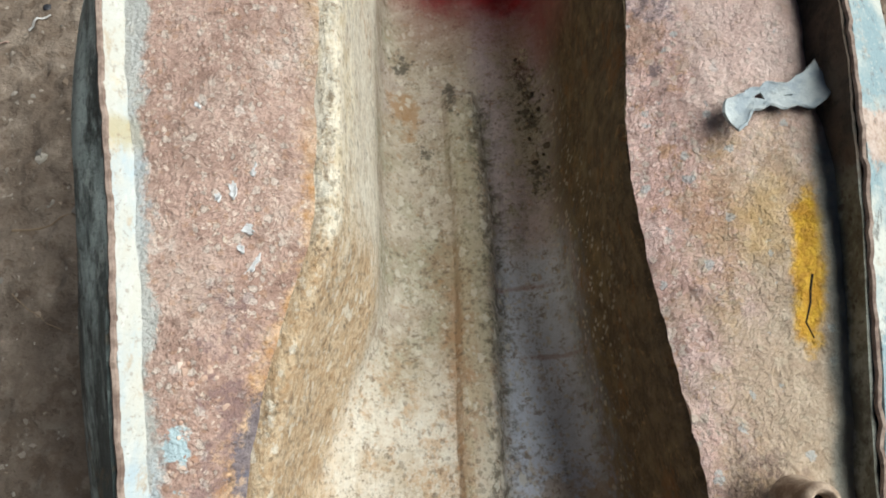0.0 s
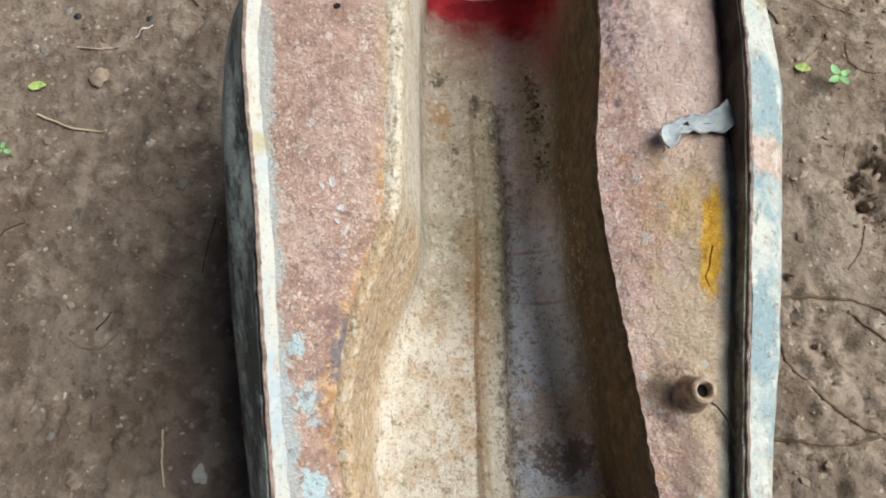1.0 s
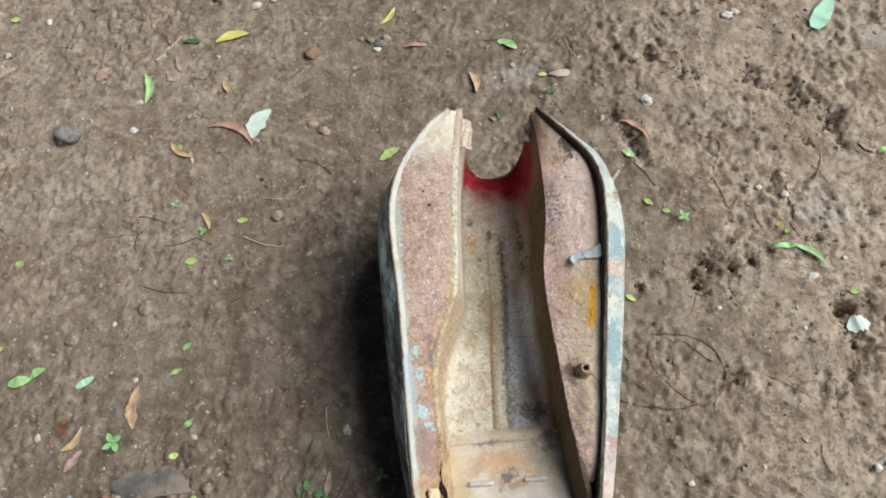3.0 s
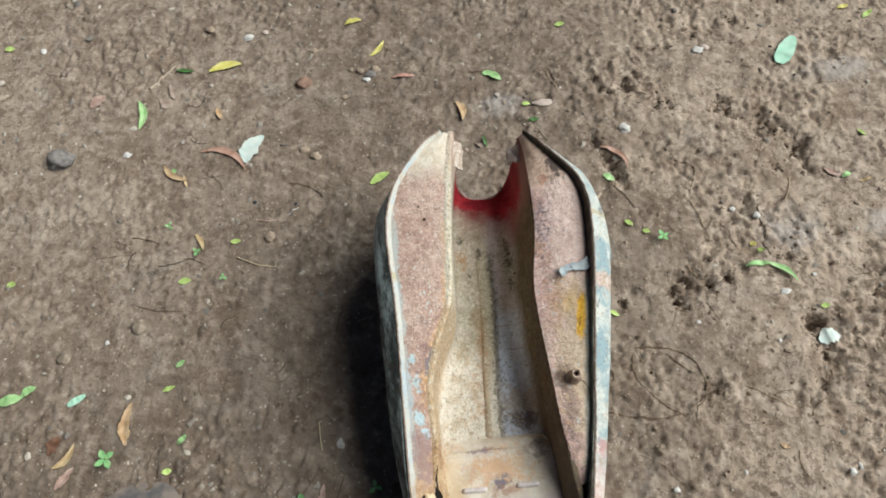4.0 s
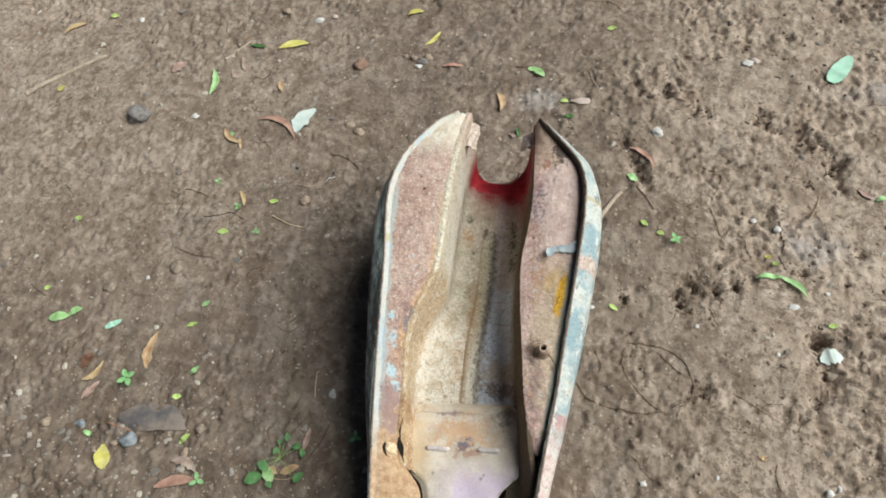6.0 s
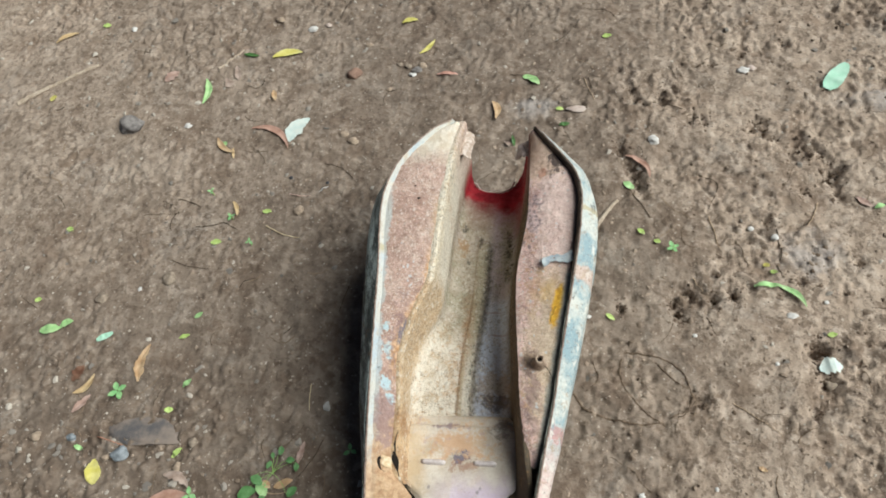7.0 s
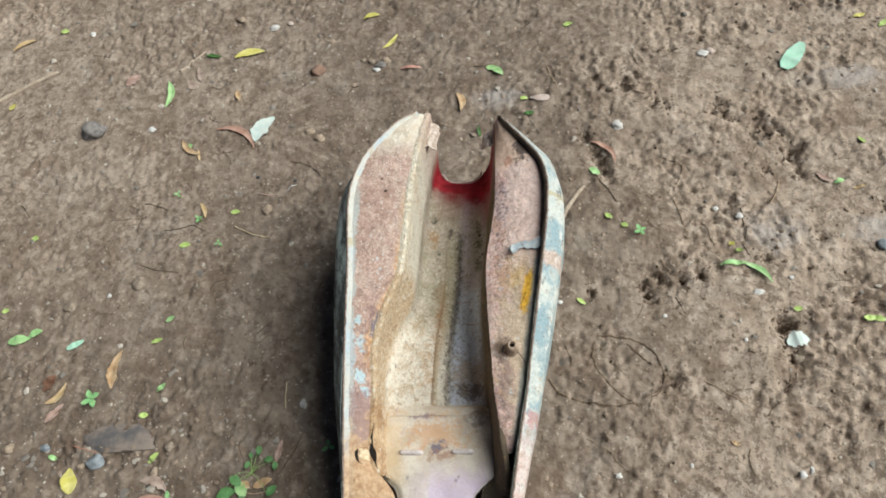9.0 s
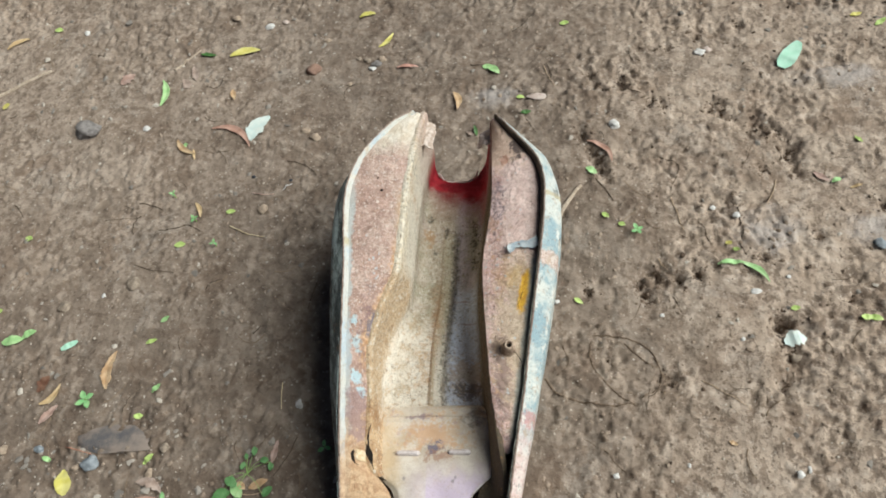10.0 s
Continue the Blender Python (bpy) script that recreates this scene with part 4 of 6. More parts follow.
def ground_z(x, y):
    far = 1.0 - smooth(math.hypot(x, y - 0.3), 1.0, 1.6)
    if far <= 0:
        return 0.0
    rough = 0.38 + 0.25 * smooth(y, 0.68, 0.9) + 0.4 * smooth(x + 0.25 * noise.noise((x * 3, y * 3, 4.0)), -0.08, 0.18) + 0.5 * smooth(-y, -0.22, 0.05) * smooth(-x, 0.1, 0.35)
    rough *= smooth(x, -1.1, -1.0) * smooth(-x, -0.8, -0.7) * smooth(y, -0.2, -0.12) * smooth(-y, -1.02, -0.95)
    z = 0.007 * noise.noise((x * 2.3, y * 2.3, 0.0)) + 0.0035 * noise.noise((x * 8, y * 8, 1.0))
    patch = smooth(noise.noise((x * 7, y * 7, 9.0)) + 0.5 * noise.noise((x * 17, y * 17, 29.0)), -0.2, 0.3)
    wx, wy = x + 0.008 * noise.noise((x * 40, y * 40, 11.0)), y + 0.008 * noise.noise((x * 40, y * 40, 21.0))
    z += rough * (0.0048 * noise.noise((x * 30, y * 30, 2.0)) + (0.4 + patch) * (0.0048 * noise.noise((wx * 66, wy * 66, 3.0)) + 0.0032 * noise.noise((wx * 135, wy * 135, 5.0))))
    # crevices between clods, in patches
    if rough > 0:
        d, _ = noise.voronoi((wx * 50 + 0.5 * noise.noise((x * 90, y * 90, 41.0)), wy * 50 + 0.5 * noise.noise((x * 90, y * 90, 51.0)), 0.5))
        z -= rough * (0.3 + 0.7 * patch) * 0.0052 * (1 - smooth(d[1] - d[0], 0.0, 0.35))
    c = noise.noise((x * 47 - 9, y * 47, 16.0))
    z -= rough * 0.0022 * smooth(c + 0.5 * noise.noise((x * 110, y * 110, 33.0)), 0.42, 0.7) * (0.3 + 0.7 * patch)
    for px, py, r, d in PITS:
        q = ((x - px) ** 2 + (y - py) ** 2) / (r * r)
        if q < 5:
            z -= d * math.exp(-q * (1 + 0.9 * noise.noise((x * 190, y * 190, 8.0))))
    return z * far


def build_ground():
    def ticks(lo, hi, pitch):
        v = [lo + pitch * i for i in range(int(round((hi - lo) / pitch)) + 1)]
        step = pitch
        while v[-1] < 600:
            step *= 1.35
            v.append(v[-1] + step)
        step = pitch
        while v[0] > -600:
            step *= 1.35
            v.insert(0, v[0] - step)
        return v

    xs, ys = ticks(-1.1, 0.8, 0.0029), ticks(-0.2, 1.02, 0.0029)
    verts = [(x, y, ground_z(x, y)) for y in ys for x in xs]
    n = len(xs)
    faces = [(j * n + i, j * n + i + 1, (j + 1) * n + i + 1, (j + 1) * n + i) for j in range(len(ys) - 1) for i in range(n - 1)]
    me = bpy.data.meshes.new("ground")
    me.from_pydata(verts, [], faces)
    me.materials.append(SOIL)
    me.polygons.foreach_set("use_smooth", [True] * len(faces))
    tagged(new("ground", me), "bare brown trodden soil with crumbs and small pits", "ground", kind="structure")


build_ground()

# ---- the upturned fuel tank: lines along its length (y), front at high y ----
lr_x = curve((-0.16, -0.092), (-0.05, -0.0935), (0.0, -0.0945), (0.05, -0.094), (0.1, -0.0935), (0.15, -0.093), (0.2, -0.0945), (0.25, -0.098), (0.28, -0.0985), (0.3, -0.0965), (0.325, -0.0905), (0.35, -0.081), (0.38, -0.064), (0.4, -0.052), (0.417, -0.04), (0.43, -0.027))
lr_z = curve((-0.16, 0.082), (-0.05, 0.121), (0.0, 0.14), (0.05, 0.16), (0.1, 0.178), (0.15, 0.1935), (0.2, 0.202), (0.25, 0.21), (0.3, 0.215), (0.35, 0.214), (0.4, 0.204), (0.43, 0.191))
lo_x = curve((-0.16, -0.096), (-0.05, -0.102), (0.0, -0.108), (0.05, -0.1125), (0.1, -0.1145), (0.2, -0.1165), (0.25, -0.1175), (0.29, -0.1175), (0.32, -0.112), (0.35, -0.098), (0.38, -0.079), (0.4, -0.064), (0.417, -0.05), (0.43, -0.037))
lo_z = curve((-0.16, 0.064), (-0.05, 0.1), (0.0, 0.116), (0.1, 0.157), (0.2, 0.186), (0.25, 0.194), (0.3, 0.19), (0.35, 0.177), (0.4, 0.162), (0.43, 0.157))
ri_x = curve((-0.16, 0.077), (-0.05, 0.0945), (0.0, 0.103), (0.05, 0.112), (0.1, 0.119), (0.15, 0.1265), (0.2, 0.134), (0.25, 0.1405), (0.3, 0.1435), (0.325, 0.1405), (0.35, 0.131), (0.4, 0.097), (0.435, 0.081))
ri_z = curve((-0.16, 0.085), (-0.05, 0.123), (0.0, 0.139), (0.05, 0.149), (0.1, 0.159), (0.15, 0.17), (0.2, 0.18), (0.25, 0.186), (0.3, 0.191), (0.35, 0.191), (0.4, 0.188), (0.435, 0.17))
ro_x = curve((-0.16, 0.087), (-0.05, 0.1055), (0.0, 0.117), (0.05, 0.127), (0.1, 0.137), (0.15, 0.1463), (0.2, 0.155), (0.25, 0.162), (0.3, 0.1615), (0.35, 0.147), (0.4, 0.113), (0.435, 0.087))
ro_z = curve((-0.16, 0.07), (-0.05, 0.113), (0.0, 0.126), (0.05, 0.137), (0.1, 0.147), (0.15, 0.156), (0.2, 0.164), (0.25, 0.172), (0.3, 0.176), (0.35, 0.176), (0.4, 0.168), (0.435, 0.16))
lt_x = curve((-0.07, -0.034), (-0.05, -0.038), (-0.035, -0.05), (-0.02, -0.064), (0.0, -0.066), (0.05, -0.063), (0.1, -0.0635), (0.15, -0.05), (0.17, -0.042), (0.185, -0.036), (0.2, -0.0315), (0.25, -0.0275), (0.3, -0.0235), (0.35, -0.0195), (0.4, -0.015), (0.432, -0.011))
lt_z = curve((-0.07, 0.085), (-0.05, 0.09), (0.0, 0.113), (0.05, 0.134), (0.1, 0.153), (0.15, 0.171), (0.2, 0.182), (0.25, 0.193), (0.3, 0.199), (0.35, 0.199), (0.4, 0.19), (0.432, 0.181))
rt_x = curve((-0.07, 0.085), (-0.03, 0.0865), (0.0, 0.083), (0.05, 0.0757), (0.1, 0.0718), (0.15, 0.0683), (0.2, 0.0663), (0.225, 0.068), (0.25, 0.072), (0.275, 0.076), (0.3, 0.0783), (0.35, 0.0785), (0.4, 0.0785), (0.435, 0.0765))
rt_z = curve((-0.07, 0.075), (-0.03, 0.112), (0.0, 0.1295), (0.05, 0.1445), (0.1, 0.1525), (0.15, 0.157), (0.2, 0.1595), (0.25, 0.164), (0.3, 0.1705), (0.35, 0.173), (0.4, 0.1665), (0.435, 0.154))
lf_x = curve((-0.03, -0.05), (0.03, -0.06), (0.06, -0.0605), (0.12, -0.059), (0.15, -0.048), (0.18, -0.036), (0.2, -0.032), (0.28, -0.03), (0.34, -0.0275), (0.4, -0.02), (0.43, -0.013))
lf_z = curve((-0.03, 0.06), (0.03, 0.072), (0.06, 0.08), (0.09, 0.092), (0.12, 0.098), (0.15, 0.092), (0.18, 0.079), (0.2, 0.072), (0.3, 0.066), (0.43, 0.06))
rf_x = curve((-0.03, 0.068), (0.06, 0.063), (0.12, 0.0565), (0.156, 0.053), (0.209, 0.0505), (0.268, 0.055), (0.334, 0.0595), (0.43, 0.062))
rf_z = curve((-0.03, 0.066), (0.1, 0.063), (0.2, 0.06), (0.3, 0.058), (0.43, 0.056))
bottom_z = curve((-0.16, 0.03), (-0.1, 0.015), (0.0, 0.002), (0.1, -0.004), (0.2, -0.006), (0.3, -0.002), (0.35, 0.006), (0.4, 0.026), (0.435, 0.05))

BASE = Vector((0.02, 0.15, 0.0))
tank = new("fuel_tank")
tank.location = BASE
tagged(tank, "rusted motorcycle fuel tank lying upside down on soil, paint flaking", "fuel tank")


def groove(y):
    return 0.0155 - 0.003 * smooth(-y, -0.24, -0.16) - 0.006 * smooth(y, 0.28, 0.35)


def groove_width(y):
    return min(0.006 - 0.0038 * smooth(-y, -0.235, -0.195) - 0.003 * smooth(y, 0.28, 0.35), 0.3 * (ri_x(y) - rt_x(max(y, -0.03))))


def rib_shift(y):
    """The rib runs slightly aslant, toward low x at the tail."""
    return -0.0095 * smooth(-y, -0.27, -0.07)


def left_panel():
    rows = []
    ny, nx = 230, 30
    for i in range(ny):
        row = []
        for j in range(nx):
            s = j / (nx - 1)
            y0 = -0.073 + 0.004 * math.sin(3.0 * s) + 0.0015 * math.sin(9 * s)
            y = y0 + (0.43 - y0) * i / (ny - 1)
            wall = min(0.0075, 0.3 * (lt_x(y) - lr_x(y)))
            a = Vector((lr_x(y) + wall * 0.45, y, lr_z(y) - 0.008))
            b = Vector((lt_x(y) - 0.006, y, lt_z(y)))
            p = a.lerp(b, s)
            p.z += 0.003 * math.sin(math.pi * s) + grain(p.x, p.y, 0, 45, 0.0012) + grain(p.x, p.y, 5, 170, 0.0006)
            row.append(p)
        rows.append(row)
    return sheet_mesh(rows, 0.0015)


def right_panel():
    rows = []
    ny, nx = 220, 30
    for i in range(ny):
        row = []
        for j in range(nx):
            s = j / (nx - 1)
            y0 = -0.012 + 0.022 * (2 * s - 1) ** 2
            y = y0 + (0.43 - y0) * i / (ny - 1)
            wall = groove_width(y)
            a = Vector((rt_x(y) + 0.0006, y, rt_z(y) + 0.0006))
            b = Vector((ri_x(y) - wall, y, ri_z(y) - groove(y)))
            p = a.lerp(b, s)
            p.z += 0.004 * math.sin(math.pi * s) + grain(p.x, p.y, 3, 45, 0.0014) + grain(p.x, p.y, 8, 170, 0.0011)
            p.z -= 0.01 * smooth(-y, -0.02, 0.012) + 0.004 * smooth(s, 0.84, 1.0) ** 2 * smooth(y, 0.19, 0.23)
            row.append(p)
        rows.append(row)
    return sheet_mesh(rows, 0.0015)


def tunnel_line(y):
    rib = smooth(y, 0.055, 0.065) * smooth(-y, -0.318, -0.308)
    line = rounded([(lt_x(y) - 0.007, lt_z(y)), (lt_x(y), lt_z(y) + 0.0015), (lf_x(y), lf_z(y)), (rf_x(y), rf_z(y)), (rt_x(y), rt_z(y) + 0.0005), (rt_x(y) + 0.004, rt_z(y) - 0.002)],
        [0.006, 0.016, 0.02, 0.0015], 9)
    out = resample(line, 150)
    for p in out:
        u = p.x - rib_shift(y)
        inside = smooth(u, 0.0025, 0.0075) * smooth(-u, -0.0215, -0.018) * smooth(-p.y, -0.1, -0.09)
        dip = smooth(u, 0.0175, 0.021) * smooth(-u, -0.032, -0.024) * smooth(-p.y, -0.1, -0.09)
        p.y += rib * (inside * 0.0055 - dip * 0.0025)
    return out


def tunnel():
    n, m = 180, 150
    rows = [[None] * m for _ in range(n)]
    ends = []
    for p in tunnel_line(0.425):
        mid = math.exp(-(((p.x - 0.021) / 0.034) ** 4)) * smooth(-p.y, -0.12, -0.06)
        ends.append(0.434 - 0.031 * mid)
    cache = {}
    for i in range(n):
        for j in range(m):
            y0 = 0.034 - 0.085 * smooth(j / (m - 1), 0.66, 0.74) - 0.066 * smooth(-j / (m - 1), -0.26, -0.2)
            y = y0 + (ends[j] - y0) * i / (n - 1)
            k = round(y * 2000)
            if k not in cache:
                cache[k] = tunnel_line(k / 2000)
            q = cache[k][j]
            rows[i][j] = Vector((q.x + grain(q.x, y, q.y, 30, 0.0008), y, q.y + grain(q.x, y, q.y, 55, 0.0009)))
    return sheet_mesh(rows, 0.0015)


def mouth_lip():
    line = []
    for k in range(40):
        x = -0.006 + 0.056 * k / 39
        mid = math.exp(-(((x - 0.021) / 0.034) ** 4))
        z = 0.0595 + 0.03 * smooth(abs(x - 0.022), 0.022, 0.04)
        line.append(Vector((x, 0.4345 - 0.031 * mid, z)))
    return tube_mesh(line, 0.0016, 8)


def inner_wall(side):
    rows = []
    for i in range(230):
        y = -0.15 + (0.432 + 0.15) * i / 229
        ragged = grain(0, y, side, 120, 0.0008) + grain(0, y, side, 400, 0.0004)
        if side < 0:
            w = min(0.0075, 0.3 * (lt_x(max(y, -0.07)) - lr_x(y)))
            a, b = Vector((lr_x(y) + w + 0.003, y, lr_z(y) - 0.0135)), Vector((lr_x(y), y, lr_z(y) + ragged))
        else:
            w = groove_width(y)
            a, b = Vector((ri_x(y) - w - 0.001, y, ri_z(y) - groove(y) - 0.008)), Vector((ri_x(y), y, ri_z(y) + ragged))
        row = []
        for k in range(8):
            p = a.lerp(b, k / 7)
            p.z -= 0.0015 * math.sin(math.pi * k / 7)
            p.x += grain(p.x, y, p.z, 60, 0.0007)
            row.append(p)
        rows.append(row)
    return sheet_mesh(rows, 0.0012)


def rim_edge(side):
    line = []
    for i in range(200):
        y = -0.15 + (0.432 + 0.15) * i / 199
        w = grain(side, y, 0, 150, 0.0008) + grain(side, y, 4, 480, 0.0005)
        line.append(Vector((lr_x(y) - 0.001 + w, y, lr_z(y) + w * 0.5)) if side < 0 else Vector((ri_x(y) + 0.001 + w, y, ri_z(y) + 0.0005 + w)))
    return tube_mesh(line, 0.0011, 6)


def shell(side):
    """Half of the outer skin, from the seam over the flank and under to the middle of the belly."""
    rows, flags = [], []
    for i in range(170):
        y = -0.16 + (0.434 + 0.16) * i / 169
        mid = 0.02
        zb = bottom_z(y)
        if side < 0:
            gap = 0.0016 + 0.0022 * smooth(-y, -0.25, -0.12)
            top, out = Vector((lr_x(y) - gap, lr_z(y) - 0.001)), Vector((lo_x(y), lo_z(y)))
        else:
            top, out = Vector((ri_x(y) + 0.0012, ri_z(y) - 0.0005)), Vector((ro_x(y), ro_z(y)))
        far = Vector((out.x + side * (0.006 * smooth(y, 0.02, 0.12) if side < 0 else -0.002) * (1 - smooth(y, 0.27, 0.36)), zb + (out.y - zb) * 0.55))
        low = Vector((mid + (out.x - mid) * 0.72, zb + (out.y - zb) * 0.06))
        front = smooth(y, 0.385, 0.4)
        end = Vector((mid * (1 - front) + (lf_x(y) - 0.002 if side < 0 else rf_x(y) + 0.002) * front, zb * (1 - front) + front * 0.056))
        line = resample(rounded([top, out, far, low, end], [0.006, 0.03, 0.05], 10), 44)
        row = []
        for p in line:
            dent = grain(p.x, y, p.y, 22, 0.0016) + grain(p.x, y, p.y, 80, 0.0005)
            row.append(Vector((p.x + dent * 0.7, y, p.y + dent * 0.5)))
        rows.append(row)
    return sheet_mesh(rows, 0.0012)


def rear_cap():
    bm = bmesh.new()
    y = -0.16
    pts = [(lr_x(y), lr_z(y)), (lo_x(y), lo_z(y)), (lo_x(y) * 0.7, bottom_z(y)), (0.02, bottom_z(y)), (ro_x(y) * 0.7, bottom_z(y)), (ro_x(y), ro_z(y)), (ri_x(y), ri_z(y))]
    a = [bm.verts.new((x, y - 0.001, z)) for x, z in pts]
    b = [bm.verts.new((x, y - 0.003, z)) for x, z in pts]
    bm.faces.new(a)
    bm.faces.new(b[::-1])
    for k in range(len(pts)):
        bm.faces.new((a[k], b[k], b[(k + 1) % len(pts)], a[(k + 1) % len(pts)]))
    return bm


def mud_floor():
    rows = []
    for i in range(60):
        y = -0.158 + 0.16 * i / 59
        row = []
        for j in range(50):
            x = lo_x(y) + 0.012 + (ro_x(y) - 0.008 - lo_x(y) - 0.012) * j / 49
            row.append(Vector((x, y, 0.036 + grain(x, y, 0, 60, 0.004) + grain(x, y, 3, 180, 0.002) + 0.02 * smooth(x, 0.075, 0.11))))
        rows.append(row)
    return sheet_mesh(rows, 0.004)


bl_x = curve((-0.14, -0.036), (-0.066, -0.038), (-0.042, -0.044), (-0.03, -0.056), (-0.02, -0.065), (0.0, -0.07), (0.03, -0.07), (0.048, -0.066), (0.056, -0.06))
br_x = curve((-0.14, 0.04), (-0.075, 0.0415), (-0.06, 0.043), (-0.046, 0.0485), (-0.034, 0.06), (-0.026, 0.0685), (-0.017, 0.073), (0.0, 0.074), (0.03, 0.073), (0.046, 0.07), (0.056, 0.062))
b_z = curve((-0.14, 0.077), (-0.06, 0.08), (0.0, 0.0815), (0.037, 0.082), (0.0405, 0.0835), (0.0435, 0.0795), (0.052, 0.0785), (0.058, 0.073))
HOLE = (0.002, -0.071, 0.014)


def bracket_plate():
    rows = []
    for i in range(110):
        y = -0.13 + 0.188 * i / 109
        dy = y - HOLE[1]
        h = math.sqrt(max(HOLE[2] ** 2 - dy * dy, 0.0))
        row = []
        for j in range(40):
            if j < 20:
                s = j / 19
                x = bl_x(y) + (HOLE[0] - h - bl_x(y)) * s
            else:
                s = (j - 20) / 19
                x = HOLE[0] + h + (br_x(y) - HOLE[0] - h) * s
            e = min(x - bl_x(y), br_x(y) - x)
            z = b_z(y) - 0.004 * smooth(-e, -0.008, 0.0) + grain(x, y, 0, 40, 0.0012)
            row.append(Vector((x, y, z)))
        rows.append(row)
    return sheet_mesh(rows, 0.002, lambda i, j: j == 19 and abs(-0.13 + 0.188 * (i + 0.5) / 109 - HOLE[1]) < HOLE[2])


def bar(a, b, w, h):
    """A low rounded bar from a to b."""
    rows = []
    d = (b - a).normalized()
    side = Vector((-d.y, d.x, 0))
    n = 16
    for i in range(n):
        t = i / (n - 1)
        p = a.lerp(b, t)
        e = math.sqrt(max(0.0, 1 - (2 * t - 1) ** 8))
        rows.append([p + side * (w * e * k / 4) + Vector((0, 0, h * e * math.sqrt(max(0, 1 - (k / 4) ** 2)))) for k in range(-4, 5)])
    return sheet_mesh(rows, 0.001)


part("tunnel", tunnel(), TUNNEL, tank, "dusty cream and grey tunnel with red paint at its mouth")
part("bottom_panel", left_panel(), PANEL_L, tank, "scaly brown rusted bottom panel")
part("bottom_panel", right_panel(), PANEL_R, tank, "pinkish rusted bottom panel with a yellow paint patch")
part("seam_wall", inner_wall(-1), SEAM_L, tank, "seam wall in flaking cream and pale blue paint")
part("seam_wall", inner_wall(1), SEAM_R, tank, "grey-green seam wall, coloured near-black for its shade")
part("seam_edge", rim_edge(-1), EDGE, tank, "raw rusty seam edge")
part("seam_edge", rim_edge(1), EDGE, tank, "raw rusty seam edge")
part("outer_shell", shell(-1), SHELL_L, tank, "dark green painted flank, worn")
part("outer_shell", shell(1), SHELL_R, tank, "pale blue and white painted flank, rust-streaked")
part("rear_wall", rear_cap(), SHELL_L, tank)
part("mud_deposit", mud_floor(), MUD, tank, "dried mud lying in the open tail")
# pale tones in the lip's red paint in the highlight along its edge
part("mouth_lip", mouth_lip(), mat_plain("worn_lip_highlight", (0.4, 0.2, 0.18), (0.62, 0.52, 0.47), 160, 0.5), tank, "rolled worn red edge, paled for its highlight")
bracket = part("mounting_bracket", bracket_plate(), BRACKET, tank, "cream and lilac steel bracket with a round hole")
edge = [Vector((br_x(y) + 0.0014, y, b_z(y) - 0.0026)) for y in [0.03 - 0.105 * k / 45 for k in range(46)]]
part("flange", tube_mesh(edge, 0.0011, 6), RIB, bracket, "pale worn flange edge")


def side_plate():
    """The darker steel tongue beside the bracket."""
    rows = []
    for i in range(20):
        t = i / 19
        y = 0.045 - 0.075 * t
        a, b = br_x(y) + 0.001, br_x(y) + 0.004 + 0.009 * smooth(t, 0.3, 1.0)
        rows.append([Vector((a + (b - a) * k / 5, y, b_z(y) - 0.006 - 0.002 * k / 5 + grain(a, y, k, 60, 0.0008))) for k in range(6)])
    return sheet_mesh(rows, 0.0016)


part("side_plate", side_plate(), GREYTAB, bracket, "dull brown steel tongue")
for x0, x1, y0 in ((-0.042, -0.012, -0.001), (0.02, 0.048, 0.0)):
    part("stamped_rib", bar(Vector((x0, y0, b_z(0) + 0.0015)), Vector((x1, y0, b_z(0) + 0.0015)), 0.0034, 0.005), RIB, bracket)


def outlet_tube():
    """A short tube stub, open at the top, leaning outward."""
    a, d = Vector((0.0955, 0.0975, 0.152)), Vector((0.1, -0.08, 1)).normalized()
    u = d.cross(Vector((0, 1, 0))).normalized()
    v = d.cross(u)
    bm = bmesh.new()
    prof = [(0.0118, 0.002), (0.0096, 0.007), (0.0083, 0.011), (0.0078, 0.0178), (0.0068, 0.0194), (0.0052, 0.0198), (0.0041, 0.0192), (0.0036, 0.0172), (0.0036, 0.003)]
    rings = []
    for r, h in prof:
        rings.append([bm.verts.new(a + d * h + (u * math.cos(2 * math.pi * k / 24) + v * math.sin(2 * math.pi * k / 24)) * r * 0.78 * (1 + 0.025 * math.sin(math.pi * k / 6 + h * 300))) for k in range(24)])
    for r, s in zip(rings, rings[1:]):
        for k in range(24):
            bm.faces.new((r[k], r[(k + 1) % 24], s[(k + 1) % 24], s[k]))
    bm.faces.new(rings[-1])
    return bm


tube = part("outlet_tube", outlet_tube(), TUBE, tank, "short rusty outlet tube stub")
# near-black disc inside the stub, colouring in the shade of its bore
bm = bmesh.new()
bmesh.ops.create_circle(bm, cap_ends=True, segments=20, radius=0.0032)
bmesh.ops.transform(bm, matrix=Matrix.Translation((0.0971, 0.0963, 0.167)), verts=bm.verts)
part("tube_bore", bm, INNER_SHADE, tube)


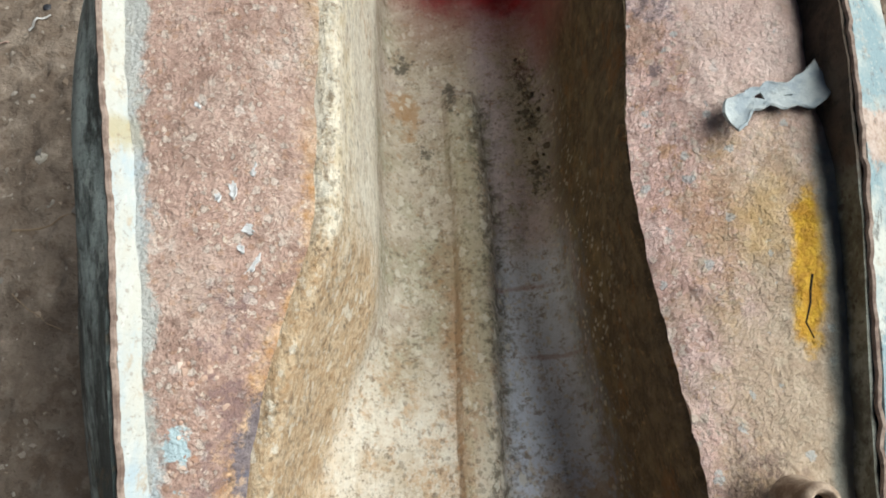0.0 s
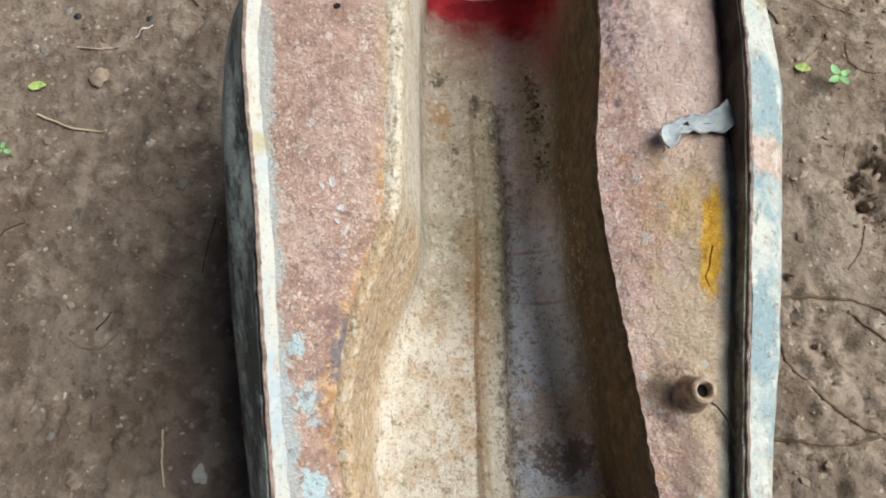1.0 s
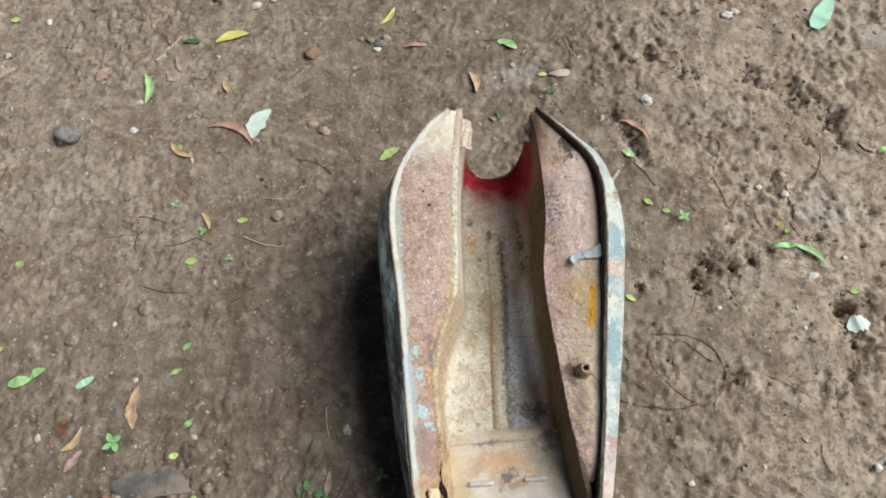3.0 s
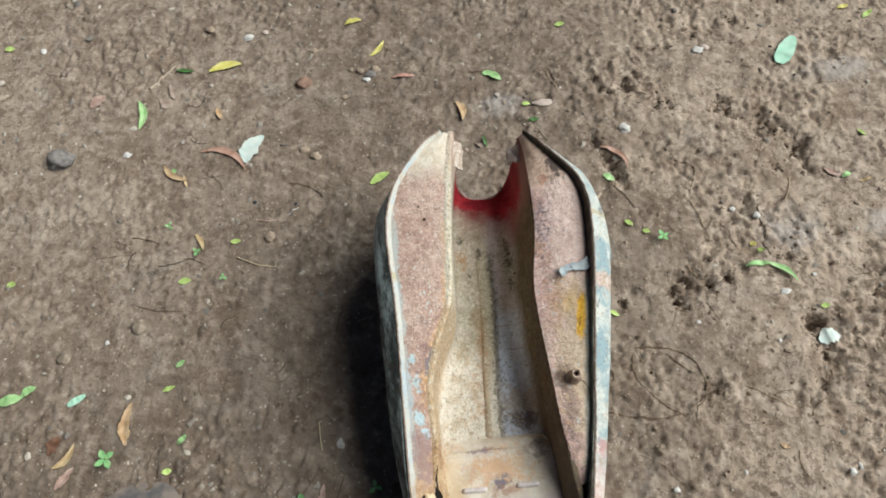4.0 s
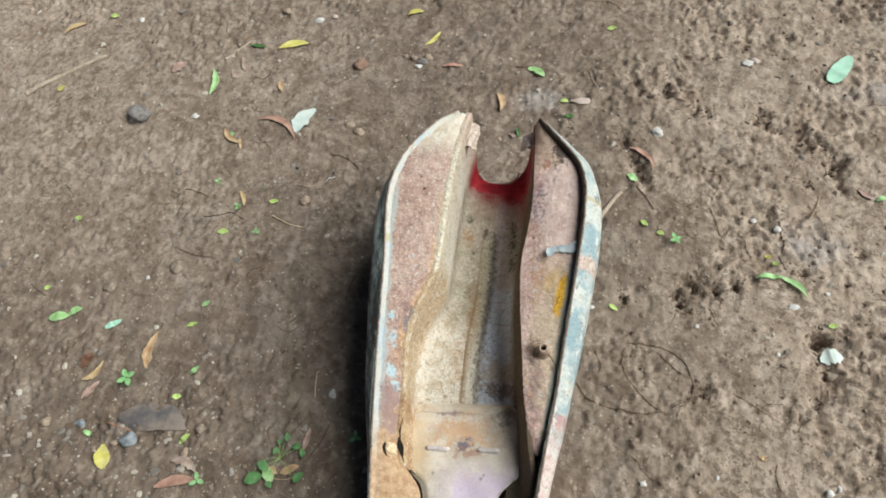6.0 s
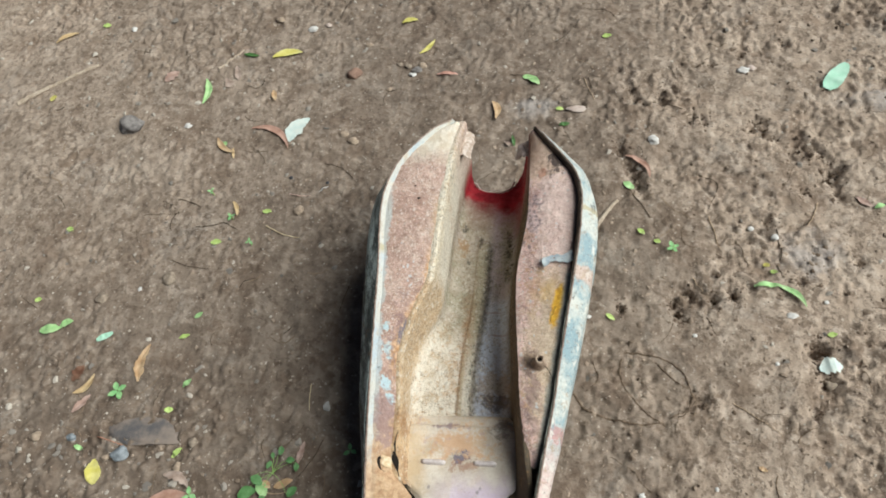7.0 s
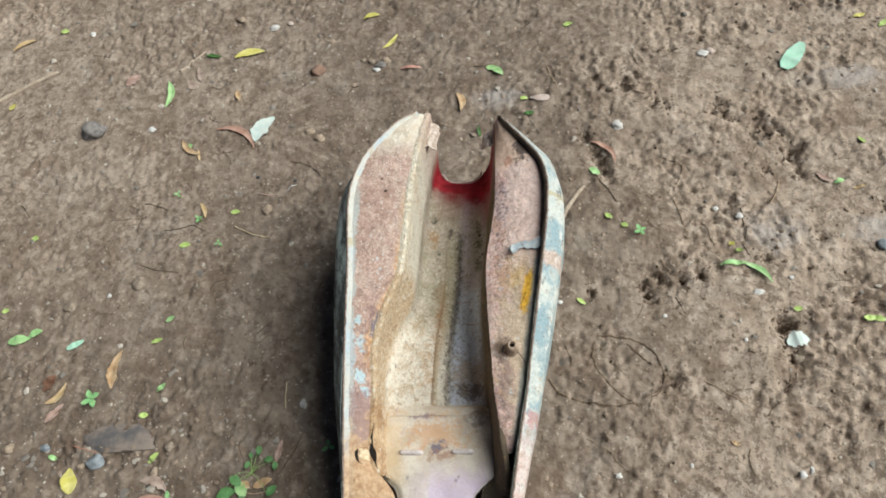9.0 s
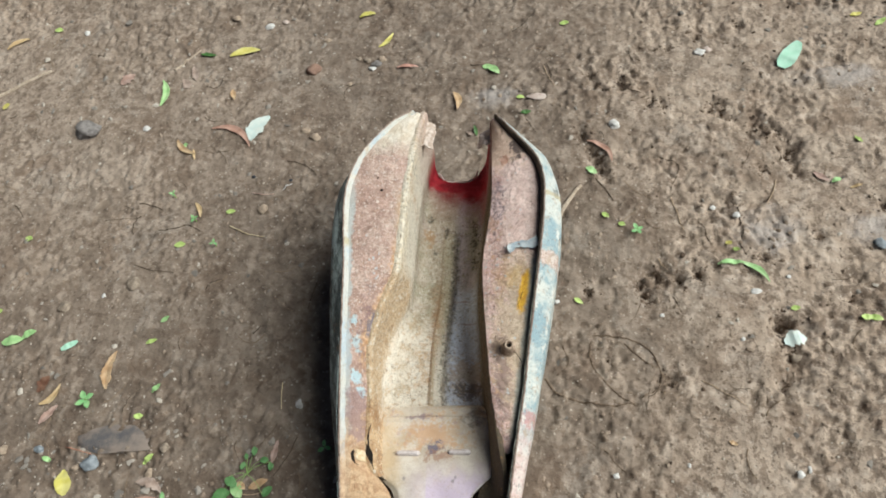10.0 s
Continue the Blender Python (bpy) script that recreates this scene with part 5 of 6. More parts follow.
def flake():
    """The torn strip of sealant that curls up from the panel."""
    rows = []
    for i in range(40):
        t = i / 39
        c = Vector((0.0985 + 0.036 * t, 0.2145 + 0.0165 * t ** 0.8 + 0.003 * math.sin(6 * t), 0))
        w = 0.0031 + 0.0034 * t ** 1.3 + 0.0012 * math.exp(-((t - 0.08) / 0.1) ** 2) + grain(t, 0, 0, 7, 0.0018)
        row = []
        for k in range(13):
            s = k / 6 - 1
            q = c + Vector((-0.35, 0.94, 0)) * (w * s + grain(t, s, 3, 9, 0.0016))
            q.z = 0.1718 + 0.005 * (1 - t) ** 3 + 0.002 * t + 0.0012 * s * s + grain(q.x, q.y, 0, 90, 0.0012)
            row.append(q)
        rows.append(row)
    return sheet_mesh(rows, 0.0009, lambda i, j: 12 <= i <= 14 and 6 <= j <= 7)


part("sealant_flake", flake(), FLAKE, tank, "torn pale grey strip of sealant with a hole")


def tab(corner, along, across, drop):
    rows = []
    for i in range(14):
        row = []
        for k in range(9):
            s, t = i / 13, k / 8
            p = corner + along * s + across * t + drop * (t * t)
            row.append(p + Vector((grain(s, t, along.y * 90, 4, 0.0045), grain(s, t, 5, 4, 0.004), grain(s, t, 9, 3, 0.006))))
        rows.append(row)
    return sheet_mesh(rows, 0.0016)


part("front_tab", tab(Vector((-0.019, 0.386, 0.17)), Vector((0.002, 0.044, -0.002)), Vector((0.014, 0.002, 0.0)), Vector((0.002, 0, -0.012))), PINKISH, tank, "torn pinkish steel tab")
part("front_tab", tab(Vector((0.075, 0.398, 0.152)), Vector((0.002, 0.028, -0.002)), Vector((-0.019, 0.001, -0.002)), Vector((0, 0, -0.01))), GREYTAB, tank, "torn dusty steel tab")


def on_panel(x, y, up):
    a, b = lr_x(y) + 0.0034, lt_x(y) - 0.006
    t = (x - a) / (b - a)
    return Vector((x, y, (lr_z(y) - 0.008) * (1 - t) + lt_z(y) * t + 0.003 * math.sin(math.pi * min(max(t, 0), 1)) + grain(x, y, 0, 45, 0.0012) + grain(x, y, 5, 170, 0.0006) + up))


def torn_slot(line, width, up=0.0022):
    """A near-black tapered sheet on the panel, standing in for a slit's inner shade."""
    rows = []
    for i, (x, y) in enumerate(line):
        q = Vector(line[min(i + 1, len(line) - 1)]) - Vector(line[max(i - 1, 0)])
        side = Vector((-q.y, q.x)).normalized() * width * (0.25 + math.sin(math.pi * (i + 0.5) / len(line))) * (1 + 0.4 * noise.noise((i * 0.7, width * 900, 0)))
        rows.append([on_panel(x + side.x * k, y + side.y * k, up) for k in (-1, -0.5, 0, 0.5, 1)])
    return sheet_mesh(rows, 0.0005)


part("rust_hole", torn_slot([(-0.0755 + 0.007 * math.cos(1.6 + a / 17 * 3.9), -0.0125 + 0.0088 * math.sin(2.0 + a / 17 * 3.4)) for a in range(18)], 0.0016), INNER_SHADE, tank, "near-black sheet for the shade in a rusted-through slit")


def lip_slit():
    """A near-black tapered sheet for the shade in a split along the foot of the low-x lip, from above the hole to the
    bracket's corner.
    """
    rows = []
    for k in range(24):
        t = k / 23
        y = 0.02 - 0.046 * t
        x = -0.0645 - 0.0035 * math.sin(math.pi * min(t * 1.3, 1.0)) + 0.003 * smooth(t, 0.75, 1.0)
        w = (0.0003 + 0.0016 * math.sin(math.pi * t) ** 2 + 0.0016 * math.exp(-((t - 0.66) / 0.14) ** 2)) * (1 + 0.5 * noise.noise((t * 9, 0.3, 0)))
        rows.append([Vector((x + w * u, y, max(lt_z(y) + 0.0026, 0.085))) for u in (-1, -0.5, 0, 0.5, 1)])
    return sheet_mesh(rows, 0.0005)


part("rust_hole", lip_slit(), INNER_SHADE, tank, "near-black sheet for the shade in a rusted-through slit")


def rust_flap():
    rows = []
    for i in range(12):
        y = -0.018 + 0.011 * i / 11
        rows.append([on_panel(-0.0795 + 0.0085 * k / 7 + grain(i, k, 0, 0.5, 0.0016), y, 0.0024 + 0.002 * math.sin(k * 0.45) + grain(i, k, 4, 0.4, 0.001)) for k in range(8)])
    return sheet_mesh(rows, 0.001)


part("rust_chip", rust_flap(), mat_plain("pale_rust_chip", (0.5, 0.36, 0.2), (0.68, 0.56, 0.38), 160, 0.8), tank, "pale torn rusty flap")
# near-black discs on the panel stand in for the shade inside two pinholes
for cx, cy in ((-0.054, 0.287), (-0.06, 0.305)):
    bm = bmesh.new()
    bmesh.ops.create_circle(bm, cap_ends=True, segments=12, radius=0.0019 if cy < 0.3 else 0.0013)
    bmesh.ops.transform(bm, matrix=Matrix.Translation((cx, cy, lr_z(cy) - 0.0025)), verts=bm.verts)
    part("pinhole", bm, INNER_SHADE, tank)


def grains(count, small, large, seed, place, flat=0.6, power=3):
    """Many small irregular lumps; place(rng) gives a point or None."""
    rng = random.Random(seed)
    base = bmesh.new()
    bmesh.ops.create_icosphere(base, subdivisions=1, radius=1.0)
    shape = [v.co.copy() for v in base.verts]
    tris = [[v.index for v in f.verts] for f in base.faces]
    base.free()
    verts, faces = [], []
    while count > 0:
        p = place(rng)
        if p is None:
            continue
        count -= 1
        r = small + (large - small) * rng.random() ** power
        turn = Matrix.Rotation(rng.uniform(0, 6), 3, "Z")
        sx, sy = rng.uniform(0.5, 1.3), rng.uniform(0.5, 1.3)
        n = len(verts)
        for v in shape:
            q = turn @ Vector((v.x * sx, v.y * sy, v.z * flat)) * (r * rng.uniform(0.6, 1.3))
            verts.append(tuple(p + q))
        faces.extend([a + n, b + n, c + n] for a, b, c in tris)
    return verts, faces


def grain_part(name, data, material, label):
    me = bpy.data.meshes.new(name)
    me.from_pydata(data[0], [], data[1])
    me.materials.append(material)
    ob = new(name, me)
    ob.parent = tank
    ob.location = -BASE
    return tagged(ob, label, kind="stuff")


def crumb_material(name, dark, light):
    m = Mat(name, 0.9, 0, 0.2)
    c = m.mix(m.island(), dark, light)
    return m.done(c, m.noise(500, 3), 0.0006, 0.6)


def on_left(rng):
    y, s = rng.uniform(0.12, 0.4), rng.random()
    a, b = lr_x(y) + 0.0075, lt_x(y) - 0.006
    x = a + (b - a) * s
    if noise.noise((x * 30, y * 30, 2.0)) + 0.5 * math.exp(-((y - 0.25) / 0.06) ** 2) < rng.uniform(-0.2, 0.5):
        return None
    return Vector((x, y, lr_z(y) - 0.008 + (lt_z(y) - lr_z(y) + 0.008) * s + 0.003 * math.sin(math.pi * s) + grain(x, y, 0, 45, 0.0012)))


def on_right(rng):
    y, s = rng.uniform(0.0, 0.38), rng.random() ** 1.3
    a, b = rt_x(y) + 0.0015, ri_x(y) - groove_width(y) - 0.007
    x = a + (b - a) * s
    if noise.noise((x * 30, y * 30, 7.0)) < rng.uniform(-0.3, 0.5):
        return None
    return Vector((x, y, rt_z(y) + (ri_z(y) - groove(y) - rt_z(y)) * s * 0.9 + 0.004 * math.sin(math.pi * s) + grain(x, y, 3, 45, 0.0014) - 0.01 * smooth(-y, -0.02, 0.012)))


def in_tunnel(rng):
    y, k = rng.uniform(0.07, 0.36), rng.random()
    line = tunnel_line(y)
    if k > 0.72:
        y = 0.25 + 0.085 * rng.random()
    want = 0.046 + rng.gauss(0, 0.0035) if k > 0.72 else 0.02 + rng.gauss(0, 0.006) if k < 0.42 else rng.uniform(-0.025, 0.055)
    p = min(line, key=lambda q: abs(q.x - want) + (1.0 if q.y > 0.1 else 0.0))
    return Vector((p.x, y, p.y))


grain_part("rust_scale", grains(2600, 0.0003, 0.0018, 21, on_left), crumb_material("pale_rust_scale", (0.36, 0.2, 0.13), (0.68, 0.55, 0.45)), "loose pale rust scale")
grain_part("rust_scale", grains(2600, 0.0003, 0.0018, 22, on_right), crumb_material("pink_rust_scale", (0.3, 0.17, 0.13), (0.66, 0.5, 0.44)), "loose pinkish rust scale")
grain_part("debris", grains(1000, 0.0003, 0.0019, 23, in_tunnel, 0.7), crumb_material("tunnel_debris", (0.04, 0.032, 0.024), (0.55, 0.47, 0.34)), "soil grains and flakes caught along the rib")


def chip(c, z, a, w, h, material, label):
    rows = []
    for i in range(9):
        t = 2 * i / 8 - 1
        row = []
        for k in range(7):
            u = k / 3 - 1
            e = math.sqrt(max(0.05, 1 - t * t))
            q = Vector((u * w * e, t * h, 0)) * 0.8 * (1 + 0.7 * noise.noise((t * 2 + c[0] * 99, u * 2, c[1] * 99)))
            q = Matrix.Rotation(a, 3, "Z") @ q
            row.append(Vector((c[0] + q.x, c[1] + q.y, z - 0.0006 + 0.0002 * u * u + 0.0005 * noise.noise((t * 4, u * 4, c[0] * 70)))))
        rows.append(row)
    part("paint_chip", sheet_mesh(rows, 0.0006), material, tank, label)


CHIP = mat_plain("white_paint_chip", (0.5, 0.49, 0.48), (0.7, 0.7, 0.69), 300, 0.6)
BLUECHIP = mat_plain("blue_grey_paint_chip", (0.34, 0.34, 0.34), (0.48, 0.47, 0.45), 300, 0.6)
for cx, cy, a, w, h in ((-0.0555, 0.21, 0.2, 0.0016, 0.004), (-0.0615, 0.2025, 0.1, 0.0016, 0.0042), (-0.0585, 0.1905, 0.9, 0.0022, 0.0036), (-0.0605, 0.185, 0.4, 0.0012, 0.003), (-0.0575, 0.1795, -0.6, 0.002, 0.0042), (-0.066, 0.2, 0.0, 0.0012, 0.002), (-0.071, 0.23, 0.6, 0.001, 0.002)):
    s = (cx - lr_x(cy) - 0.0075) / (lt_x(cy) - 0.0135 - lr_x(cy))
    chip((cx, cy), lr_z(cy) - 0.008 + (lt_z(cy) - lr_z(cy) + 0.008) * s + 0.003 * math.sin(math.pi * s) + 0.0012, a, w, h, CHIP, "curled white paint chip")
for cx, cy, a, w, h in ((0.0905, 0.208, 0.5, 0.002, 0.0024), (0.0965, 0.2085, 0.2, 0.0017, 0.0022), (0.1075, 0.2045, 0.2, 0.0019, 0.004), (0.084, 0.237, 0.4, 0.0014, 0.0018), (0.098, 0.247, 0.1, 0.0016, 0.0016), (0.091, 0.262, 1.2, 0.0014, 0.0018)):
    s = (cx - rt_x(cy)) / (ri_x(cy) - rt_x(cy))
    chip((cx, cy), rt_z(cy) + (ri_z(cy) - groove(cy) - rt_z(cy)) * s + 0.004 * math.sin(math.pi * s) + 0.0012, a, w, h, BLUECHIP, "blue-grey paint chip")
part("crack", tube_mesh([Vector(p) for p in ((0.1, 0.094, 0.158), (0.105, 0.091, 0.1568), (0.108, 0.087, 0.155), (0.111, 0.082, 0.153), (0.112, 0.074, 0.1505))], 0.0005, 5, 0.6), INNER_SHADE, tank, "dark hairline crack")
part("crack", tube_mesh([Vector((*p, 0.1675)) for p in ((0.114, 0.163), (0.112, 0.158), (0.111, 0.154), (0.108, 0.148), (0.109, 0.143))], 0.0004, 5, 0.6), INNER_SHADE, tank, "dark hairline crack")
part("hole_collar", tube_mesh([Vector((HOLE[0] + (HOLE[2] + 0.0006) * math.cos(a / 40 * 2 * math.pi), HOLE[1] + (HOLE[2] + 0.0006) * math.sin(a / 40 * 2 * math.pi), b_z(HOLE[1]) + 0.0004)) for a in range(41)], 0.0013, 6), BRACKET, bracket)


# ---- things lying on the soil ----
def leaf_mesh(a, b, width, bend, lift, fold=0.25, n=14, torn=0.1, blunt=0.65):
    a, b = Vector((*a, 0)), Vector((*b, 0))
    d = b - a
    side = Vector((-d.y, d.x, 0)).normalized()
    spine, lows = [], []
    for i in range(n):
        t = i / (n - 1)
        c = a + d * t + side * (bend * d.length * 4 * t * (1 - t))
        w = width * 0.5 * (math.sin(math.pi * min(max(t, 0.03), 0.985)) ** blunt) * (1.05 - 0.25 * t)
        spine.append((t, c, w))
        lows.append(max(ground_z(c.x + side.x * w * k + e, c.y + side.y * w * k) for k in (-1, -0.6, -0.3, 0, 0.3, 0.6, 1) for e in (-0.002, 0.002)))
    for _ in range(3):
        lows = [max(lows[i], (lows[max(i - 1, 0)] + lows[min(i + 1, n - 1)]) / 2) for i in range(n)]
    rows = []
    for i, (t, c, w) in enumerate(spine):
        row = []
        for k in range(7):
            s = k / 3 - 1
            q = c + side * (w * s * (1 + torn * noise.noise((t * 6, s * 2, a.x * 40)) + (torn - 0.1) * noise.noise((t * 17, s * 3, a.y * 40))))
            q.z = lows[i] + 0.0014 + lift * (t * t * 0.5 + 0.12 * noise.noise((t * 3, a.x * 30, a.y * 30))) + fold * w * abs(s) * min(1.0, 0.35 * d.length / width) + 0.0005 * noise.noise((q.x * 200, q.y * 200, 0))
            row.append(q)
        rows.append(row)
    return sheet_mesh(rows, 0.0005)


def settle(ob):
    """Puts a thing's origin at its base."""
    me = ob.data
    n = len(me.vertices)
    co = np.empty(n * 3)
    me.vertices.foreach_get("co", co)
    co = co.reshape(-1, 3)
    base = Vector((co[:, 0].mean(), co[:, 1].mean(), co[:, 2].min()))
    me.transform(Matrix.Translation(-base))
    ob.location = base
    return ob


def leaf(kind, a, b, width, bend=0, lift=0.004):
    ob = settle(finish("leaf", leaf_mesh(a, b, width, bend, lift, 0.08 if kind in ("mint", "white") else 0.25, 22, 0.5 if kind in ("dry", "brown", "pinkbrown", "darkrust") else 0.02 if kind == "mint" else 0.4 if kind == "white" else 0.14, 0.36 if kind == "mint" else 0.65), LEAF[kind]))
    tagged(ob, LEAF_WORDS[kind], "leaf", "fallen leaves")


def stone(kind, c, w, h, flat=0.6):
    bm = bmesh.new()
    bmesh.ops.create_icosphere(bm, subdivisions=3, radius=0.5)
    flat, w, h = flat * 0.62, w * 0.85, h * 0.85
    turn = Matrix.Rotation(c[0] * 40, 4, "Z")
    for v in bm.verts:
        k = v.co * (1 + 0.5 * noise.noise(v.co * 2.2 + Vector((c[0] * 50, c[1] * 50, 0))) + 0.12 * noise.noise(v.co * 7 + Vector((c[0] * 50, 0, 0))))
        v.co = turn @ k if w / h < 1.3 else k
        v.co = Vector((v.co.x * w, v.co.y * h, v.co.z * min(w, h) * flat * 1.6))
    bmesh.ops.transform(bm, matrix=Matrix.Translation((c[0], c[1], (sum if kind == "slate" else max)(ground_z(c[0] + w * u, c[1] + h * v) for u in (-0.3, 0, 0.3) for v in (-0.3, 0, 0.3)) / (9 if kind == "slate" else 1) + min(w, h) * flat * 0.15)), verts=bm.verts)
    ob = settle(finish("stone", bm, STONE[kind]))
    tagged(ob, STONE_WORDS[kind], "stone", "stones on the soil")


def twig(kind, radius, *pts):
    line = []
    for k in range(len(pts) - 1):
        p0, p1, p2, p3 = (Vector(pts[min(max(k + o, 0), len(pts) - 1)]) for o in (-1, 0, 1, 2))
        for i in range(8):
            t = i / 8
            q = 0.5 * (2 * p1 + (p2 - p0) * t + (2 * p0 - 5 * p1 + 4 * p2 - p3) * t * t + (3 * p1 - p0 - 3 * p2 + p3) * t ** 3)
            line.append(q)
    line.append(Vector(pts[-1]))
    raise_by = -0.3 if kind in ("root", "dark") else 0.1 if kind == "stick" else 1.0
    line = [Vector((q.x + grain(q.x, q.y, 1, 60, 0.001), q.y + grain(q.x, q.y, 2, 60, 0.001), ground_z(q.x, q.y) + radius * raise_by + 0.0008)) for q in line]
    ob = settle(finish("twig", tube_mesh(line, radius, 7, 0.6), TWIG[kind]))
    tagged(ob, TWIG_WORDS[kind], "twig", "twigs and stalks on the soil")


def sprout(c, size, n):
    top = new("seedling")
    z = ground_z(*c)
    top.location = (c[0], c[1], z)
    tagged(top, "small green seedling growing out of the soil", "seedling", "seedlings")
    part("stem", tube_mesh([Vector((c[0], c[1], z - 0.003)), Vector((c[0] + 0.001, c[1], z + 0.006)), Vector((c[0], c[1] + 0.001, z + 0.012))], 0.0009, 6, 0.7), STEM, top)
    for k in range(n):
        a = 2 * math.pi * k / n + c[0] * 30
        r = size * (0.42 + 0.14 * noise.noise((k * 1.7, c[0] * 20, 0)))
        e = (c[0] + math.cos(a) * r, c[1] + math.sin(a) * r)
        bm = leaf_mesh((c[0] + math.cos(a) * r * 0.08, c[1] + math.sin(a) * r * 0.08), e, r * 0.62, 0.04, 0.003, 0.2, 9)
        for v in bm.verts:
            v.co.z += 0.009
        part("leaf_blade", bm, LEAF["seedling"], top)


def weed(*blades):
    top = new("seedling")
    c = Vector((sum(a[0] for a, b in blades) / len(blades), sum(a[1] for a, b in blades) / len(blades)))
    z = ground_z(c.x, c.y)
    top.location = (c.x, c.y, z)
    tagged(top, "straggling green weed creeping over shaded soil", "seedling", "seedlings")
    for a, b in blades:
        m = Vector(a).lerp(Vector(b), 0.5)
        stem = [Vector((c.x + (a[0] - c.x) * t, c.y + (a[1] - c.y) * t + 0.004 * math.sin(3 * t), ground_z(c.x + (a[0] - c.x) * t, c.y + (a[1] - c.y) * t) + 0.0015 + 0.006 * t)) for t in (0.0, 0.3, 0.6, 1.0)]
        part("stem", tube_mesh(stem, 0.0004, 5, 0.7), STEM, top)
        bm = leaf_mesh(a, b, (Vector(b) - Vector(a)).length * 0.72, 0.06, 0.003, 0.25, 9)
        for v in bm.verts:
            v.co.z += 0.006
        part("leaf_blade", bm, LEAF["weed"], top)


leaf("yellow", (-0.42, 0.76), (-0.363, 0.768), 0.019, 0.1, 0.004)
leaf("green", (-0.533, 0.652), (-0.54, 0.711), 0.014, -0.15, 0.004)
leaf("rust", (-0.421, 0.588), (-0.344, 0.54), 0.013, 0.2, 0.005)
leaf("orange", (-0.481, 0.569), (-0.439, 0.533), 0.011, -0.12, 0.004)
leaf("orange", (-0.402, 0.679), (-0.392, 0.652), 0.01, 0, 0.004)
leaf("tan", (-0.896, 0.826), (-0.853, 0.848), 0.013, 0.1, 0.004)
leaf("darkgreen", (-0.48, 0.773), (-0.448, 0.765), 0.009, 0, 0.004)
leaf("brown", (-0.486, 0.69), (-0.501, 0.71), 0.0161, 0, 0.004)
leaf("brown", (-0.476, 0.708), (-0.487, 0.741), 0.013, 0, 0.004)
leaf("pinkbrown", (-0.623, 0.709), (-0.601, 0.731), 0.0231, 0, 0.004)
leaf("green", (-0.672, 0.189), (-0.639, 0.195), 0.017, 0, 0.004)
leaf("green", (-0.643, 0.196), (-0.621, 0.207), 0.013, 0.1, 0.004)
leaf("mint", (-0.573, 0.177), (-0.55, 0.19), 0.011, 0, 0.004)
leaf("dry", (-0.484, 0.114), (-0.48, 0.171), 0.015, 0.12, 0.008)
leaf("tan", (-0.58, 0.093), (-0.552, 0.121), 0.011, -0.18, 0.01)
leaf("darkrust", (-0.588, 0.111), (-0.577, 0.135), 0.018, 0, 0.004)
leaf("pinkbrown", (-0.572, 0.065), (-0.55, 0.091), 0.012, 0, 0.004)
leaf("green", (-0.414, 0.109), (-0.402, 0.12), 0.0081, 0, 0.004)
leaf("green", (-0.426, 0.218), (-0.414, 0.226), 0.0081, 0, 0.004)
leaf("lime", (-0.442, 0.185), (-0.425, 0.19), 0.0071, 0, 0.004)
leaf("lime", (-0.404, 0.01), (-0.39, 0.022), 0.009, 0, 0.004)
leaf("green", (-0.551, 0.018), (-0.536, 0.013), 0.007, 0, 0.004)
leaf("yellow", (-0.502, -0.033), (-0.514, 0.001), 0.024, 0.05, 0.004)
leaf("brown", (-0.407, -0.015), (-0.367, -0.03), 0.013, 0.18, 0.006)
leaf("orange", (-0.251, -0.021), (-0.226, -0.011), 0.012, 0, 0.004)
leaf("green", (-0.26, -0.033), (-0.274, -0.014), 0.016, 0, 0.004)
leaf("orange", (-0.266, -0.014), (-0.255, -0.023), 0.009, 0, 0.004)
leaf("pinkbrown", (-0.224, 0.011), (-0.219, 0.04), 0.009, 0, 0.004)
leaf("mint", (0.529, 0.64), (0.566, 0.691), 0.029, 0, 0.006)
leaf("rust", (0.214, 0.509), (0.249, 0.464), 0.009, 0.22, 0.005)
leaf("pinkbrown", (0.537, 0.434), (0.555, 0.416), 0.01, 0, 0.004)
leaf("green", (0.558, 0.415), (0.572, 0.42), 0.0081, 0, 0.004)
leaf("yellow", (0.657, 0.745), (0.676, 0.748), 0.0091, 0, 0.004)
leaf("lime", (0.69, 0.718), (0.707, 0.729), 0.01, 0, 0.004)
leaf("lime", (0.609, 0.497), (0.615, 0.482), 0.006, 0, 0.004)
leaf("green", (0.379, 0.284), (0.415, 0.283), 0.0081, 0.05, 0.008)
leaf("green", (0.409, 0.285), (0.441, 0.251), 0.0091, 0.18, 0.01)
leaf("lime", (0.547, 0.199), (0.562, 0.198), 0.009, 0, 0.004)
leaf("lime", (0.558, 0.201), (0.573, 0.194), 0.01, 0, 0.004)
leaf("lime", (0.463, 0.214), (0.474, 0.214), 0.008, 0, 0.004)
leaf("lime", (0.18, 0.236), (0.191, 0.227), 0.007, 0, 0.004)
leaf("yellow", (-0.181, 0.836), (-0.151, 0.841), 0.0122, 0.1, 0.004)
leaf("yellow", (-0.138, 0.752), (-0.113, 0.782), 0.0091, -0.1, 0.004)
leaf("green", (0.049, 0.687), (0.067, 0.682), 0.012, 0, 0.004)
leaf("green", (0.059, 0.688), (0.078, 0.666), 0.0141, 0, 0.004)
leaf("orange", (0.0, 0.631), (0.008, 0.59), 0.0125, 0.15, 0.004)
leaf("lime", (0.106, 0.611), (0.119, 0.61), 0.0081, 0, 0.004)
leaf("darkgreen", (0.112, 0.575), (0.129, 0.578), 0.009, 0, 0.004)
